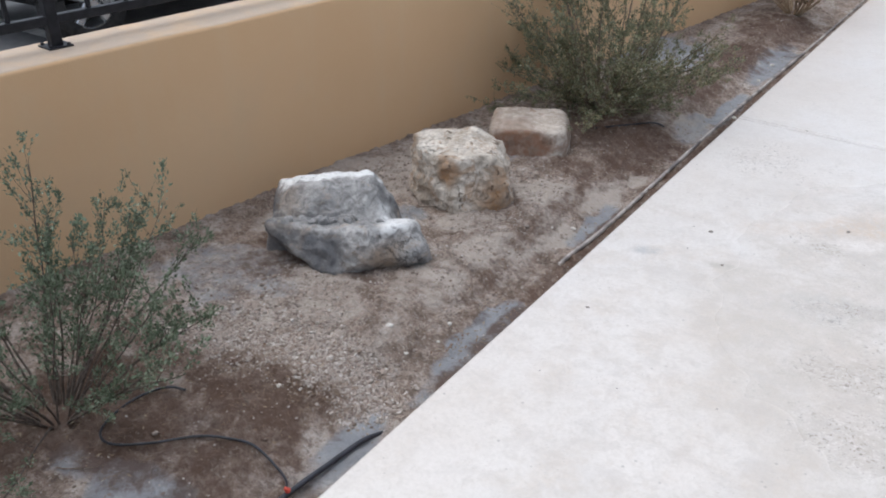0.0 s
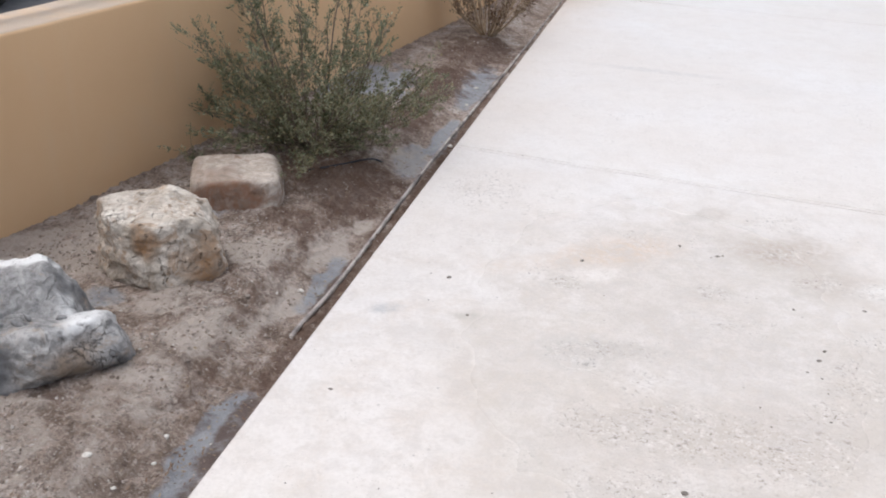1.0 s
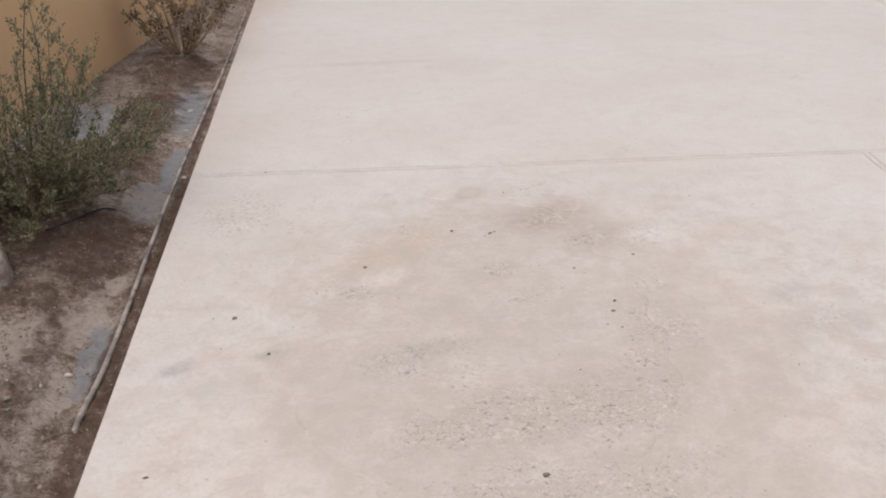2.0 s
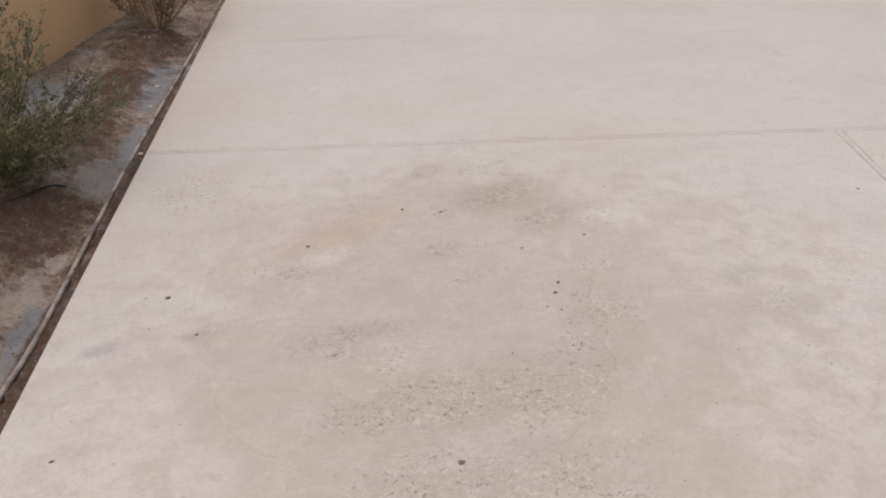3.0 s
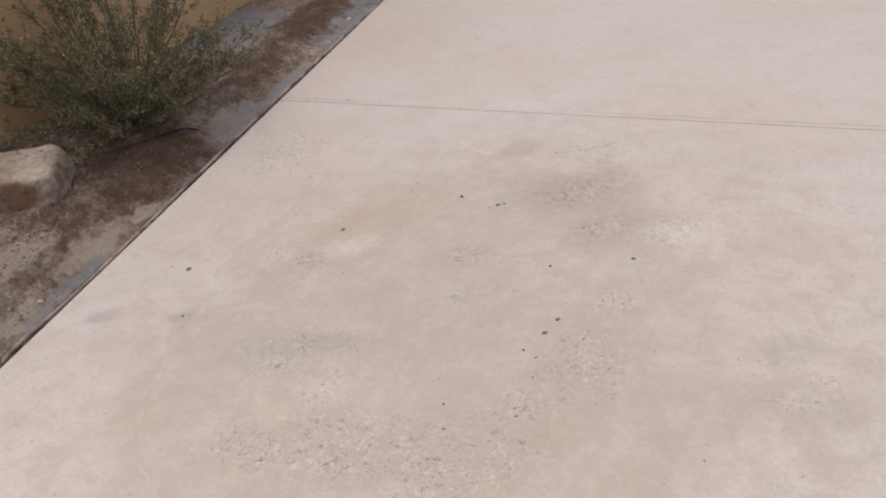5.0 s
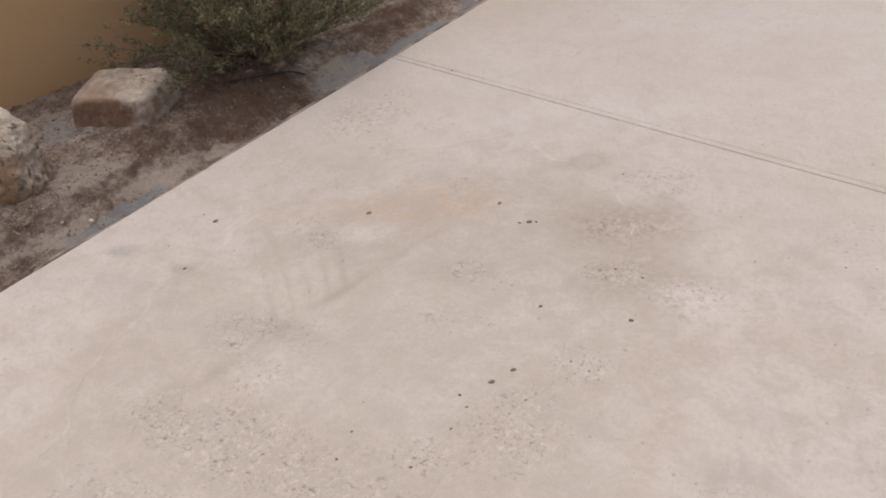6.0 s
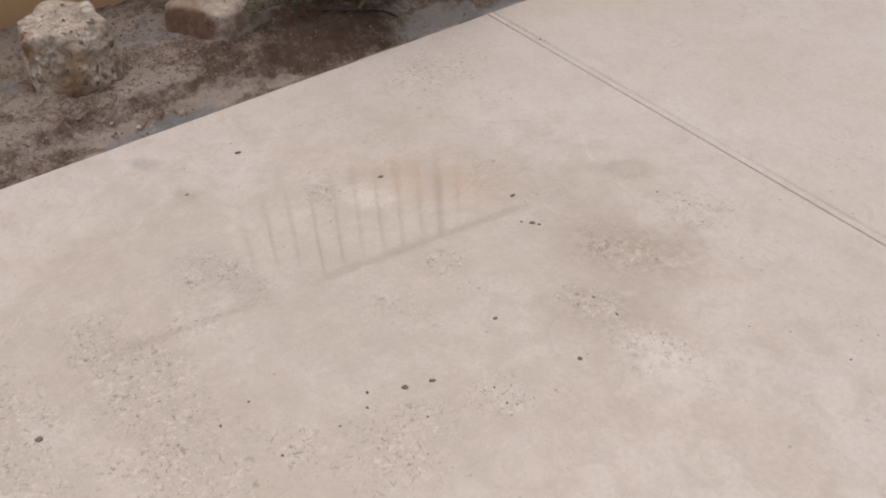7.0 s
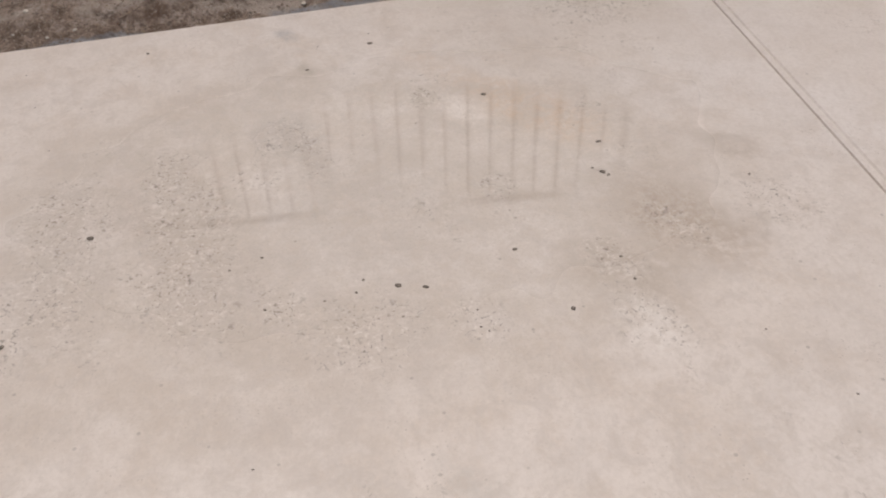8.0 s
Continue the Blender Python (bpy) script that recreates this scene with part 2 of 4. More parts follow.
def soil_material():
    m = Nodes("desert_soil")
    c = m.ramp(m.noise(7, 9, 0.72), (0.36, (0.14, 0.100, 0.077)), (0.5, (0.335, 0.260, 0.212)), (0.64, (0.56, 0.49, 0.44)))
    c = m.mix(m.span(m.noise(2.2, 5, 0.6), 0.5, 0.7, 0.0, 0.6), c, (0.46, 0.385, 0.335))
    c = m.mix(m.span(m.noise(19, 7, 0.7, warp=0.7), 0.54, 0.66, 0.0, 0.55), c, (0.115, 0.082, 0.062))
    c = m.mix(m.span(m.noise(48, 6, 0.75), 0.50, 0.60, 0.0, 0.65), c, (0.135, 0.10, 0.08))
    c = m.mix(m.span(m.noise(70, 5, 0.75), 0.53, 0.62, 0.0, 0.7), c, (0.48, 0.415, 0.36))
    grit = m.noise(150, 4, 0.7)
    c = m.mix(m.span(grit, 0.58, 0.7, 0.0, 0.45), c, (0.40, 0.35, 0.30))
    c = m.mix(m.span(grit, 0.42, 0.32, 0.0, 0.6), c, (0.06, 0.04, 0.03))
    ragged = m.calc("MULTIPLY", m.calc("SUBTRACT", m.noise(13, 8, 0.72), 0.5), 1.5)
    silt = m.span(m.calc("ADD", m.attr("silt"), m.calc("MULTIPLY", ragged, 0.6)), 0.30, 0.75, 0.0, 0.88)
    dusty = m.span(m.calc("ADD", m.attr("dust"), ragged), 0.28, 0.72, 0.0, 0.85)
    c = m.mix(dusty, c, m.mix(m.noise(60, 5, 0.7), (0.38, 0.318, 0.27), (0.59, 0.52, 0.46)))
    c = m.mix(silt, c, m.mix(m.noise(14, 4), (0.22, 0.232, 0.258), (0.42, 0.430, 0.445)))
    crumbly = m.calc("MULTIPLY", m.calc("SUBTRACT", m.noise(17, 8, 0.75), 0.5), 2.2)
    # dark brown for damp soil and for the boulder's painted foot shade
    c = m.mix(m.span(m.calc("ADD", m.attr("damp_and_shade"), crumbly), 0.15, 0.90, 0.0, 0.82), c, (0.115, 0.070, 0.050))
    m.bump(m.calc("ADD", m.noise(150, 5, 0.7), m.calc("MULTIPLY", m.noise(34, 6, 0.7), 2.2)), 0.9, 0.011)
    return m.done(c, 0.95, spec=0.15)


def rock_material(name, light, mid, stain, pits, white=False, relief=0.9, broad=7.0):
    m = Nodes(name)
    p = m.local()
    c = m.ramp(m.noise(broad, 7, 0.66, p, 0.6), (0.36, mid), (0.60, light))
    c = m.mix(m.span(m.noise(10, 6, 0.7, p, 1.2), 0.54 - 0.055 * pits, 0.66 - 0.04 * pits, 0.0, 0.75), c, m.mix(0.2, stain, light))
    c = m.mix(m.calc("MULTIPLY", m.attr("rust"), m.span(m.noise(16, 5, 0.6, p), 0.3, 0.55, 0.6, 1.0)), c, m.mix(m.noise(22, 4, 0.6, p), stain, m.mix(0.15, stain, light)))
    vein = m.calc("ABSOLUTE", m.calc("SUBTRACT", m.noise(9, 5, 0.6, p, 1.0), 0.5))
    crack = m.calc("MULTIPLY", m.span(vein, 0.016, 0.0), m.span(m.noise(6, 3, 0.5, p), 0.55, 0.63))
    c = m.mix(m.calc("MULTIPLY", crack, 0.5), c, (0.10, 0.075, 0.06))
    c = m.mix(m.span(m.noise(28, 6, 0.75, p, 0.8), 0.45, 0.62, 0.0, 0.5), c, m.mix(0.45, mid, (0.05, 0.04, 0.035)))
    hole = m.span(m.noise(30, 3, 0.5, p, 0.6), 0.38, 0.31)
    c = m.mix(m.calc("MULTIPLY", hole, pits * 0.75), c, (0.14, 0.085, 0.05))
    c = m.mix(m.span(m.noise(90, 4, 0.7, p), 0.5, 0.75, 0.0, 0.4), c, (0.24, 0.21, 0.18))
    if white:
        # darker grey, streaked, on the masked low face and left end
        c = m.mix(m.calc("MULTIPLY", m.attr("dark_streaks"), m.span(m.noise(11, 5, 0.65, p), 0.28, 0.60, 0.55, 0.9)), c, (0.125, 0.125, 0.133))
        c = m.mix(m.calc("MULTIPLY", m.attr("crust"), m.span(m.noise(26, 5, 0.7, p), 0.34, 0.50)), c, (0.80, 0.79, 0.77))
    h = m.calc("ADD", m.calc("MULTIPLY", hole, -1.2 * pits), m.calc("ADD", m.noise(20, 7, 0.72, p), m.calc("MULTIPLY", crack, -0.7)))
    m.bump(h, relief, 0.02)
    return m.done(c, 0.88, spec=0.25)


def plain_material(name, a, b, rough, metal=0.0, scale=25.0, relief=0.15, spec=0.5):
    m = Nodes(name)
    p = m.local()
    c = m.mix(m.span(m.noise(scale, 5, 0.6, p), 0.35, 0.65), a, b)
    m.bump(m.noise(scale * 4, 3, 0.6, p), relief, 0.002)
    return m.done(c, m.span(m.noise(scale * 0.7, 4, 0.6, p), 0.3, 0.7, rough * 0.85, min(1.0, rough * 1.2)), metal, spec)


def leaf_material(name, *tones):
    m = Nodes(name)
    r = m.geo.outputs["Random Per Island"]
    n = len(tones) - 1
    c = m.ramp(r, *((i / n, t) for i, t in enumerate(tones)))
    m.put(m.bsdf, "Subsurface Weight", 0.0)
    return m.done(c, 0.55, spec=0.3)


def stones_material(name, *tones):
    m = Nodes(name)
    n = len(tones) - 1
    c = m.ramp(m.geo.outputs["Random Per Island"], *((i / n, t) for i, t in enumerate(tones)))
    c = m.mix(m.span(m.noise(140, 3), 0.4, 0.7, 0.0, 0.35), c, (0.16, 0.12, 0.10))
    return m.done(c, 0.9, spec=0.2)


CONCRETE, STUCCO, SOIL = concrete_material(), stucco_material(), soil_material()
ROCK_GREY = rock_material("grey_boulder", (0.54, 0.52, 0.50), (0.15, 0.148, 0.15), (0.36, 0.275, 0.205), 0.15, True, 0.85, 4.2)
ROCK_CREAM = rock_material("cream_pitted_boulder", (0.78, 0.72, 0.64), (0.45, 0.38, 0.305), (0.34, 0.18, 0.075), 0.9)
ROCK_TAN = rock_material("tan_boulder", (0.60, 0.53, 0.46), (0.37, 0.305, 0.25), (0.20, 0.095, 0.052), 0.1, False, 0.5)
IRON = plain_material("black_painted_iron", (0.006, 0.0065, 0.009), (0.014, 0.014, 0.018), 0.5, 0.0, 40, 0.15, 0.3)
TUBE_BLACK = plain_material("black_poly_tube", (0.012, 0.012, 0.016), (0.03, 0.03, 0.04), 0.35, 0.0, 30)
TUBE_DUSTY = plain_material("dusty_poly_tube", (0.16, 0.14, 0.13), (0.46, 0.41, 0.37), 0.8, 0.0, 9)
RED = plain_material("red_plastic", (0.50, 0.07, 0.04), (0.40, 0.05, 0.03), 0.45)
BARK = plain_material("grey_brown_bark", (0.11, 0.08, 0.06), (0.22, 0.17, 0.13), 0.9, 0.0, 60, 0.5)
DARK_BARK = plain_material("dark_twig_bark", (0.06, 0.045, 0.035), (0.13, 0.10, 0.08), 0.9, 0.0, 60, 0.5)
STRAW = plain_material("old_straw", (0.15, 0.10, 0.065), (0.30, 0.215, 0.145), 0.9, 0.0, 30, 0.3)
DRY_STEM = plain_material("straw_stem", (0.30, 0.21, 0.13), (0.46, 0.36, 0.25), 0.85, 0.0, 30, 0.4)
LEAF_GREEN = leaf_material("shrub_leaf_green", (0.065, 0.085, 0.048), (0.135, 0.170, 0.105), (0.235, 0.265, 0.185), (0.10, 0.135, 0.08))
LEAF_OLIVE = leaf_material("shrub_leaf_olive", (0.064, 0.078, 0.042), (0.155, 0.170, 0.095), (0.30, 0.30, 0.195), (0.28, 0.228, 0.122), (0.108, 0.126, 0.07))
LEAF_DRY = leaf_material("dry_leaf", (0.16, 0.09, 0.055), (0.24, 0.16, 0.10), (0.32, 0.25, 0.17), (0.11, 0.07, 0.05))
GRAVEL = stones_material("gravel_stones", (0.17, 0.13, 0.105), (0.30, 0.25, 0.215), (0.42, 0.37, 0.33), (0.23, 0.17, 0.13), (0.54, 0.495, 0.45))
PEBBLE = stones_material("white_pebble_stone", (0.74, 0.71, 0.66), (0.66, 0.62, 0.56))
DARK_BIT = plain_material("dark_crumb", (0.13, 0.115, 0.10), (0.25, 0.215, 0.18), 0.9, 0.0, 160)
ASPHALT = plain_material("asphalt", (0.095, 0.095, 0.10), (0.135, 0.133, 0.133), 0.9, 0.0, 4, 0.4)
PAINT_LINE = plain_material("worn_line_paint", (0.55, 0.54, 0.52), (0.35, 0.34, 0.33), 0.8, 0.0, 6)
DIRT = plain_material("far_dirt", (0.24, 0.18, 0.13), (0.33, 0.26, 0.20), 0.95, 0.0, 0.5)
CAR_PAINT = plain_material("black_car_paint", (0.008, 0.008, 0.010), (0.011, 0.011, 0.013), 0.18, 0.0, 3, 0.0)
CAR_GLASS = plain_material("dark_tinted_glass", (0.006, 0.007, 0.008), (0.009, 0.010, 0.011), 0.05, 0.0, 3, 0.0)
TYRE = plain_material("tyre_rubber", (0.015, 0.015, 0.015), (0.03, 0.03, 0.03), 0.8)
ALLOY = plain_material("silver_alloy", (0.62, 0.63, 0.65), (0.70, 0.71, 0.72), 0.3, 0.9, 8, 0.0)


# ---------------------------------------------------------------- mesh helpers
def part(name, bm, material, parent=None, label="", smooth=False):
    me = bpy.data.meshes.new(name)
    bm.to_mesh(me)
    bm.free()
    me.materials.append(material)
    if smooth:
        me.polygons.foreach_set("use_smooth", [True] * len(me.polygons))
    ob = new(name, me)
    ob.parent = parent
    return tagged(ob, label)


def raw(name, verts, faces, material, parent=None, label="", smooth=False):
    me = bpy.data.meshes.new(name)
    me.from_pydata([tuple(v) for v in verts], [], faces)
    me.materials.append(material)
    if smooth:
        me.polygons.foreach_set("use_smooth", [True] * len(me.polygons))
    ob = new(name, me)
    ob.parent = parent
    return tagged(ob, label)


def again(ob, m, parent):
    """One more piece on the same mesh."""
    o = new(ob.name.split(".")[0], ob.data)
    o.parent, o.matrix_basis = parent, m
    return o


def box(bm, size, at=(0, 0, 0), bevel=0.0, segments=2, turn=None):
    m = Matrix.Translation(at) @ (turn or Matrix()) @ Matrix.Diagonal((*size, 1))
    got = bmesh.ops.create_cube(bm, size=1.0, matrix=m)
    if bevel:
        edges = list({e for v in got["verts"] for e in v.link_edges})
        bmesh.ops.bevel(bm, geom=edges, offset=bevel, segments=segments, affect="EDGES", profile=0.6)
    return bm


def tube(points, radius, sides=8, taper=1.0):
    """Rings along a smooth line: verts and faces."""
    pts = [Vector(p) for p in points]
    verts, faces = [], []
    for i, p in enumerate(pts):
        d = (pts[min(i + 1, len(pts) - 1)] - pts[max(i - 1, 0)]).normalized()
        side = d.cross(Vector((0, 0, 1)) if abs(d.z) < 0.9 else Vector((1, 0, 0))).normalized()
        up = side.cross(d)
        r = radius * (1 + (taper - 1) * i / max(1, len(pts) - 1))
        for k in range(sides):
            a = 2 * math.pi * k / sides
            verts.append(p + r * (math.cos(a) * side + math.sin(a) * up))
        if i:
            b = (i - 1) * sides
            faces += [(b + k, b + (k + 1) % sides, b + sides + (k + 1) % sides, b + sides + k) for k in range(sides)]
    faces.append(tuple(range(sides))[::-1])
    faces.append(tuple(range(len(verts) - sides, len(verts))))
    return verts, faces


def glide(points, steps=8):
    """A smooth line through the points."""
    p = [Vector(q) for q in points]
    p = [2 * p[0] - p[1]] + p + [2 * p[-1] - p[-2]]
    out = []
    for i in range(1, len(p) - 2):
        for s in range(steps):
            t = s / steps
            a, b, c, d = p[i - 1:i + 3]
            out.append(0.5 * (2 * b + (c - a) * t + (2 * a - 5 * b + 4 * c - d) * t * t + (3 * b - a - 3 * c + d) * t ** 3))
    return out + [p[-2]]


def empty(name, m=None):
    ob = new(name)
    ob.empty_display_size = 0.1
    if m is not None:
        ob.matrix_basis = m
    return ob


# ---------------------------------------------------------------- plan
WALL_SLOPE = 0.165                      # metres of x for each metre of y
WALL_TURN = -math.degrees(math.atan(WALL_SLOPE))
WALL_TOP = 0.737
WALL_X = -2.226                         # its face where y is 4.5
WALL_THICK = 0.27


def wall_x(y):
    return WALL_X + WALL_SLOPE * (y - 4.5)


def edge_x(y):
    return -1.218 + 0.0200 * (y - 1.15)


# pale silt, in metres: x, y, radius across, radius along, strength
SILT = [(-2.22, 1.80, 0.34, 0.28, 0.52), (-1.31, 1.38, 0.08, 0.22, 0.70), (-1.27, 1.70, 0.05, 0.20, 0.55), (-1.29, 2.05, 0.07, 0.24, 1.0), (-1.62, 0.92, 0.14, 0.10, 0.9), (-1.83, 0.90, 0.10, 0.08, 0.6), (-1.32, 4.22, 0.10, 0.24, 0.55), (-1.27, 4.60, 0.06, 0.35, 1.0), (-1.89, 5.25, 0.32, 0.38, 1.0), (-1.30, 5.6, 0.10, 0.5, 0.8), (-1.31, 2.98, 0.05, 0.26, 0.7), (-2.02, 3.22, 0.16, 0.22, 0.55), (-1.95, 2.56, 0.10, 0.08, 0.6)]
DUST = [(-1.33, 4.22, 0.10, 0.22, 1.0), (-1.27, 4.50, 0.05, 0.20, 0.8), (-1.79, 1.80, 0.26, 0.18, 0.5), (-1.55, 1.78, 0.20, 0.18, 0.4), (-1.56, 2.14, 0.16, 0.20, 0.5), (-1.52, 2.50, 0.12, 0.15, 0.8), (-1.40, 2.78, 0.09, 0.13, 1.0), (-1.38, 3.19, 0.07, 0.17, 1.0), (-1.33, 3.47, 0.05, 0.08, 0.8), (-1.58, 3.02, 0.14, 0.16, 0.7), (-2.12, 3.00, 0.22, 0.35, 0.8), (-2.30, 2.60, 0.20, 0.50, 0.8), (-1.70, 2.62, 0.14, 0.14, 0.7), (-2.00, 2.00, 0.30, 0.14, 0.6)]
# damp and brown soil; spots at the grey boulder's foot paint in its shade
DAMP_AND_SHADE = [(-1.46, 2.85, 0.05, 0.50, 0.6), (-1.62, 2.72, 0.10, 0.20, 0.5), (-1.25, 2.7, 0.04, 1.2, 0.8), (-1.55, 3.32, 0.15, 0.12, 0.7), (-1.44, 2.30, 0.06, 0.20, 0.5), (-1.95, 1.10, 0.30, 0.28, 0.9), (-1.62, 1.36, 0.22, 0.14, 0.9), (-1.50, 1.20, 0.14, 0.10, 0.6), (-1.60, 3.82, 0.36, 0.28, 0.9), (-1.44, 3.56, 0.14, 0.14, 0.8), (-1.45, 6.3, 0.30, 0.5, 0.8), (-1.50, 5.45, 0.16, 0.45, 0.9), (-1.48, 4.75, 0.12, 0.35, 0.8), (-1.36, 2.12, 0.04, 0.14, 0.40), (-1.36, 2.38, 0.06, 0.15, 0.45), (-1.75, 1.12, 0.42, 0.24, 0.75), (-2.1, 0.75, 0.30, 0.30, 0.7), (-1.95, 1.35, 0.20, 0.10, 0.7), (-1.20, 3.6, 0.04, 2.6, 0.8), (-1.42, 2.62, 0.05, 0.06, 0.45), (-1.46, 3.00, 0.05, 0.16, 0.5), (-1.27, 2.45, 0.04, 0.20, 0.7), (-1.72, 3.36, 0.12, 0.10, 0.6), (-1.98, 2.04, 0.30, 0.05, 0.7), (-2.10, 1.96, 0.16, 0.12, 0.6), (-2.24, 2.10, 0.08, 0.10, 0.7)]


def patch(spots, x, y):
    best = 0.0
    for cx, cy, rx, ry, s in spots:
        d = math.hypot((x - cx) / rx, (y - cy) / ry)
        if d < 1.6:
            d += 0.5 * noise.noise((x * 9, y * 9, 3.1))
            best = max(best, s * min(1.0, max(0.0, (1.35 - d) / 0.7)))
    return best


def soil_z(x, y):
    """Height of the planting bed."""
    e = edge_x(y) - x
    u = min(1.0, max(0.0, (e - 0.13) / 0.24))
    base = -0.060 + 0.062 * u * u * (3 - 2 * u)
    base += 0.016 * noise.noise((x * 2.4, y * 2.4, 0.3)) * min(1.0, max(0.0, e) * 2.5)
    base -= 0.02 * math.exp(-((x + 1.87) ** 2 + (y - 1.12) ** 2) / 0.05)
    return base


# ---------------------------------------------------------------- ground, lot and slab
def sheet(name, x0, x1, y0, y1, z, material, label, n=24):
    bm = bmesh.new()
    bmesh.ops.create_grid(bm, x_segments=n, y_segments=n, size=0.5, matrix=pose((x0 + x1) / 2, (y0 + y1) / 2, z) @ Matrix.Diagonal((x1 - x0, y1 - y0, 1, 1)))
    return tagged(part(name, bm, material), label, "ground", kind="structure")


sheet("ground", -600, 600, -600, 600, -0.30, DIRT, "bare tan desert dirt reaching to the horizon")
sheet("road", -22, -1.5, -25, 35, -0.15, ASPHALT, "dark grey asphalt of a parking lot behind the wall")
line_mark = raw("trim_parking_line", [(-8.0, 3.90, -0.146), (-5.0, 3.72, -0.146), (-5.0, 3.84, -0.146), (-8.0, 4.02, -0.146)], [(0, 1, 2, 3)], PAINT_LINE)
tagged(line_mark, "worn white parking line painted on the asphalt", "road marking", kind="structure")


def slab_panel(name, corners, parent, free=False, worn=False):
    """A cast panel with tooled, sunken margins and a thick body. corners: counter-clockwise from above."""
    c = [Vector((x, y, 0)) for x, y in corners]

    def inset(d):
        out = []
        for i in range(4):
            a, b, e = c[i - 1], c[i], c[(i + 1) % 4]
            n1, n2 = (b - a).normalized(), (e - b).normalized()
            n1, n2 = Vector((-n1.y, n1.x, 0)), Vector((-n2.y, n2.x, 0))
            d1, d2 = (d * 0.12 if free and i == 0 else d), (d * 0.12 if free and i == 3 else d)
            c12 = n1.dot(n2)
            k = 1 - c12 * c12
            out.append(b + n1 * (d1 - d2 * c12) / k + n2 * (d2 - d1 * c12) / k)
        return out
    rings = [(0.0002, -0.12), (0.0002, -0.0012), (0.010, -0.0008), (0.0122, -0.008), (0.0155, -0.008), (0.019, -0.0005), (0.028, 0.0)]
    if worn:                        # the far bay's margins are rubbed shallow and wide
        rings[3:] = [(0.0135, -0.0062), (0.0170, -0.0064), (0.0225, -0.0006), (0.032, 0.0)]
    verts, faces = [], []
    for d, z in rings:
        verts += [p + Vector((0, 0, z)) for p in inset(d)]
    for r in range(len(rings) - 1):
        for k in range(4):
            faces.append((r * 4 + k, r * 4 + (k + 1) % 4, r * 4 + 4 + (k + 1) % 4, r * 4 + 4 + k))
    last = (len(rings) - 1) * 4
    faces.append((last, last + 1, last + 2, last + 3))
    return raw(name, verts, faces, CONCRETE, parent)


pavement = tagged(empty("pavement"), "pale beige concrete slab with tooled joints and stains", "pavement", kind="structure")


def cross_joint(x, k):
    return 4.364 - 0.106 * (x + 1.15) + 4.25 * k


def long_joint(y, i, far):
    """The far bay's joints are set off from the near bay's."""
    return edge_x(y) if i == 0 else 1.955 + 0.16 * (y - 4.095) + 3.2 * (i - 1) + (1.5 if far else 0.0)


def crossing(i, k, far):
    y = cross_joint(0, k)
    for _ in range(6):
        y = cross_joint(long_joint(y, i, far), k)
    return long_joint(y, i, far), y


for i in range(3):
    for k in range(-2, 3):
        slab_panel("slab_panel", [crossing(i, k, k >= 0), crossing(i + 1, k, k >= 0), crossing(i + 1, k + 1, k >= 0), crossing(i, k + 1, k >= 0)], pavement, i == 0, k >= 0)


# ---------------------------------------------------------------- planting bed
def soil_bed():
    ys = [-4 + 0.05 * i for i in range(90)] + [0.5 + 0.0085 * i for i in range(460)] + [4.41 + 0.03 * i for i in range(250)]
    n = 150
    verts, silt, damp_and_shade, dust = [], [], [], []
    for y in ys:
        x0, x1 = edge_x(y) + 0.02, wall_x(y) - 0.05
        x1 = min(x1, x0 - 0.02)
        for j in range(n):
            x = x0 + (x1 - x0) * j / (n - 1)
            s, d = patch(SILT, x, y), patch(DAMP_AND_SHADE, x, y)
            z = soil_z(x, y)
            lumps = 0.007 * noise.noise((x * 18, y * 18, 1.0)) + 0.011 * noise.noise((x * 38, y * 38, 2.0)) + 0.009 * abs(noise.noise((x * 75, y * 75, 5.0)))
            z += lumps * (1 - 0.7 * s) * (1 + 0.6 * d)
            verts.append((x, y, min(z, -0.008) if x > edge_x(y) - 0.03 else z))
            silt.append(s), damp_and_shade.append(d), dust.append(patch(DUST, x, y))
    faces = [(i * n + j, (i + 1) * n + j, (i + 1) * n + j + 1, i * n + j + 1) for i in range(len(ys) - 1) for j in range(n - 1)]
    ob = raw("planting_bed", verts, faces, SOIL, smooth=True)
    for name, values in (("silt", silt), ("damp_and_shade", damp_and_shade), ("dust", dust)):
        ob.data.attributes.new(name, "FLOAT", "POINT").data.foreach_set("value", values)
    return tagged(ob, "narrow bed of brown crusted desert soil with pale silt", "soil", kind="structure")


soil_bed()


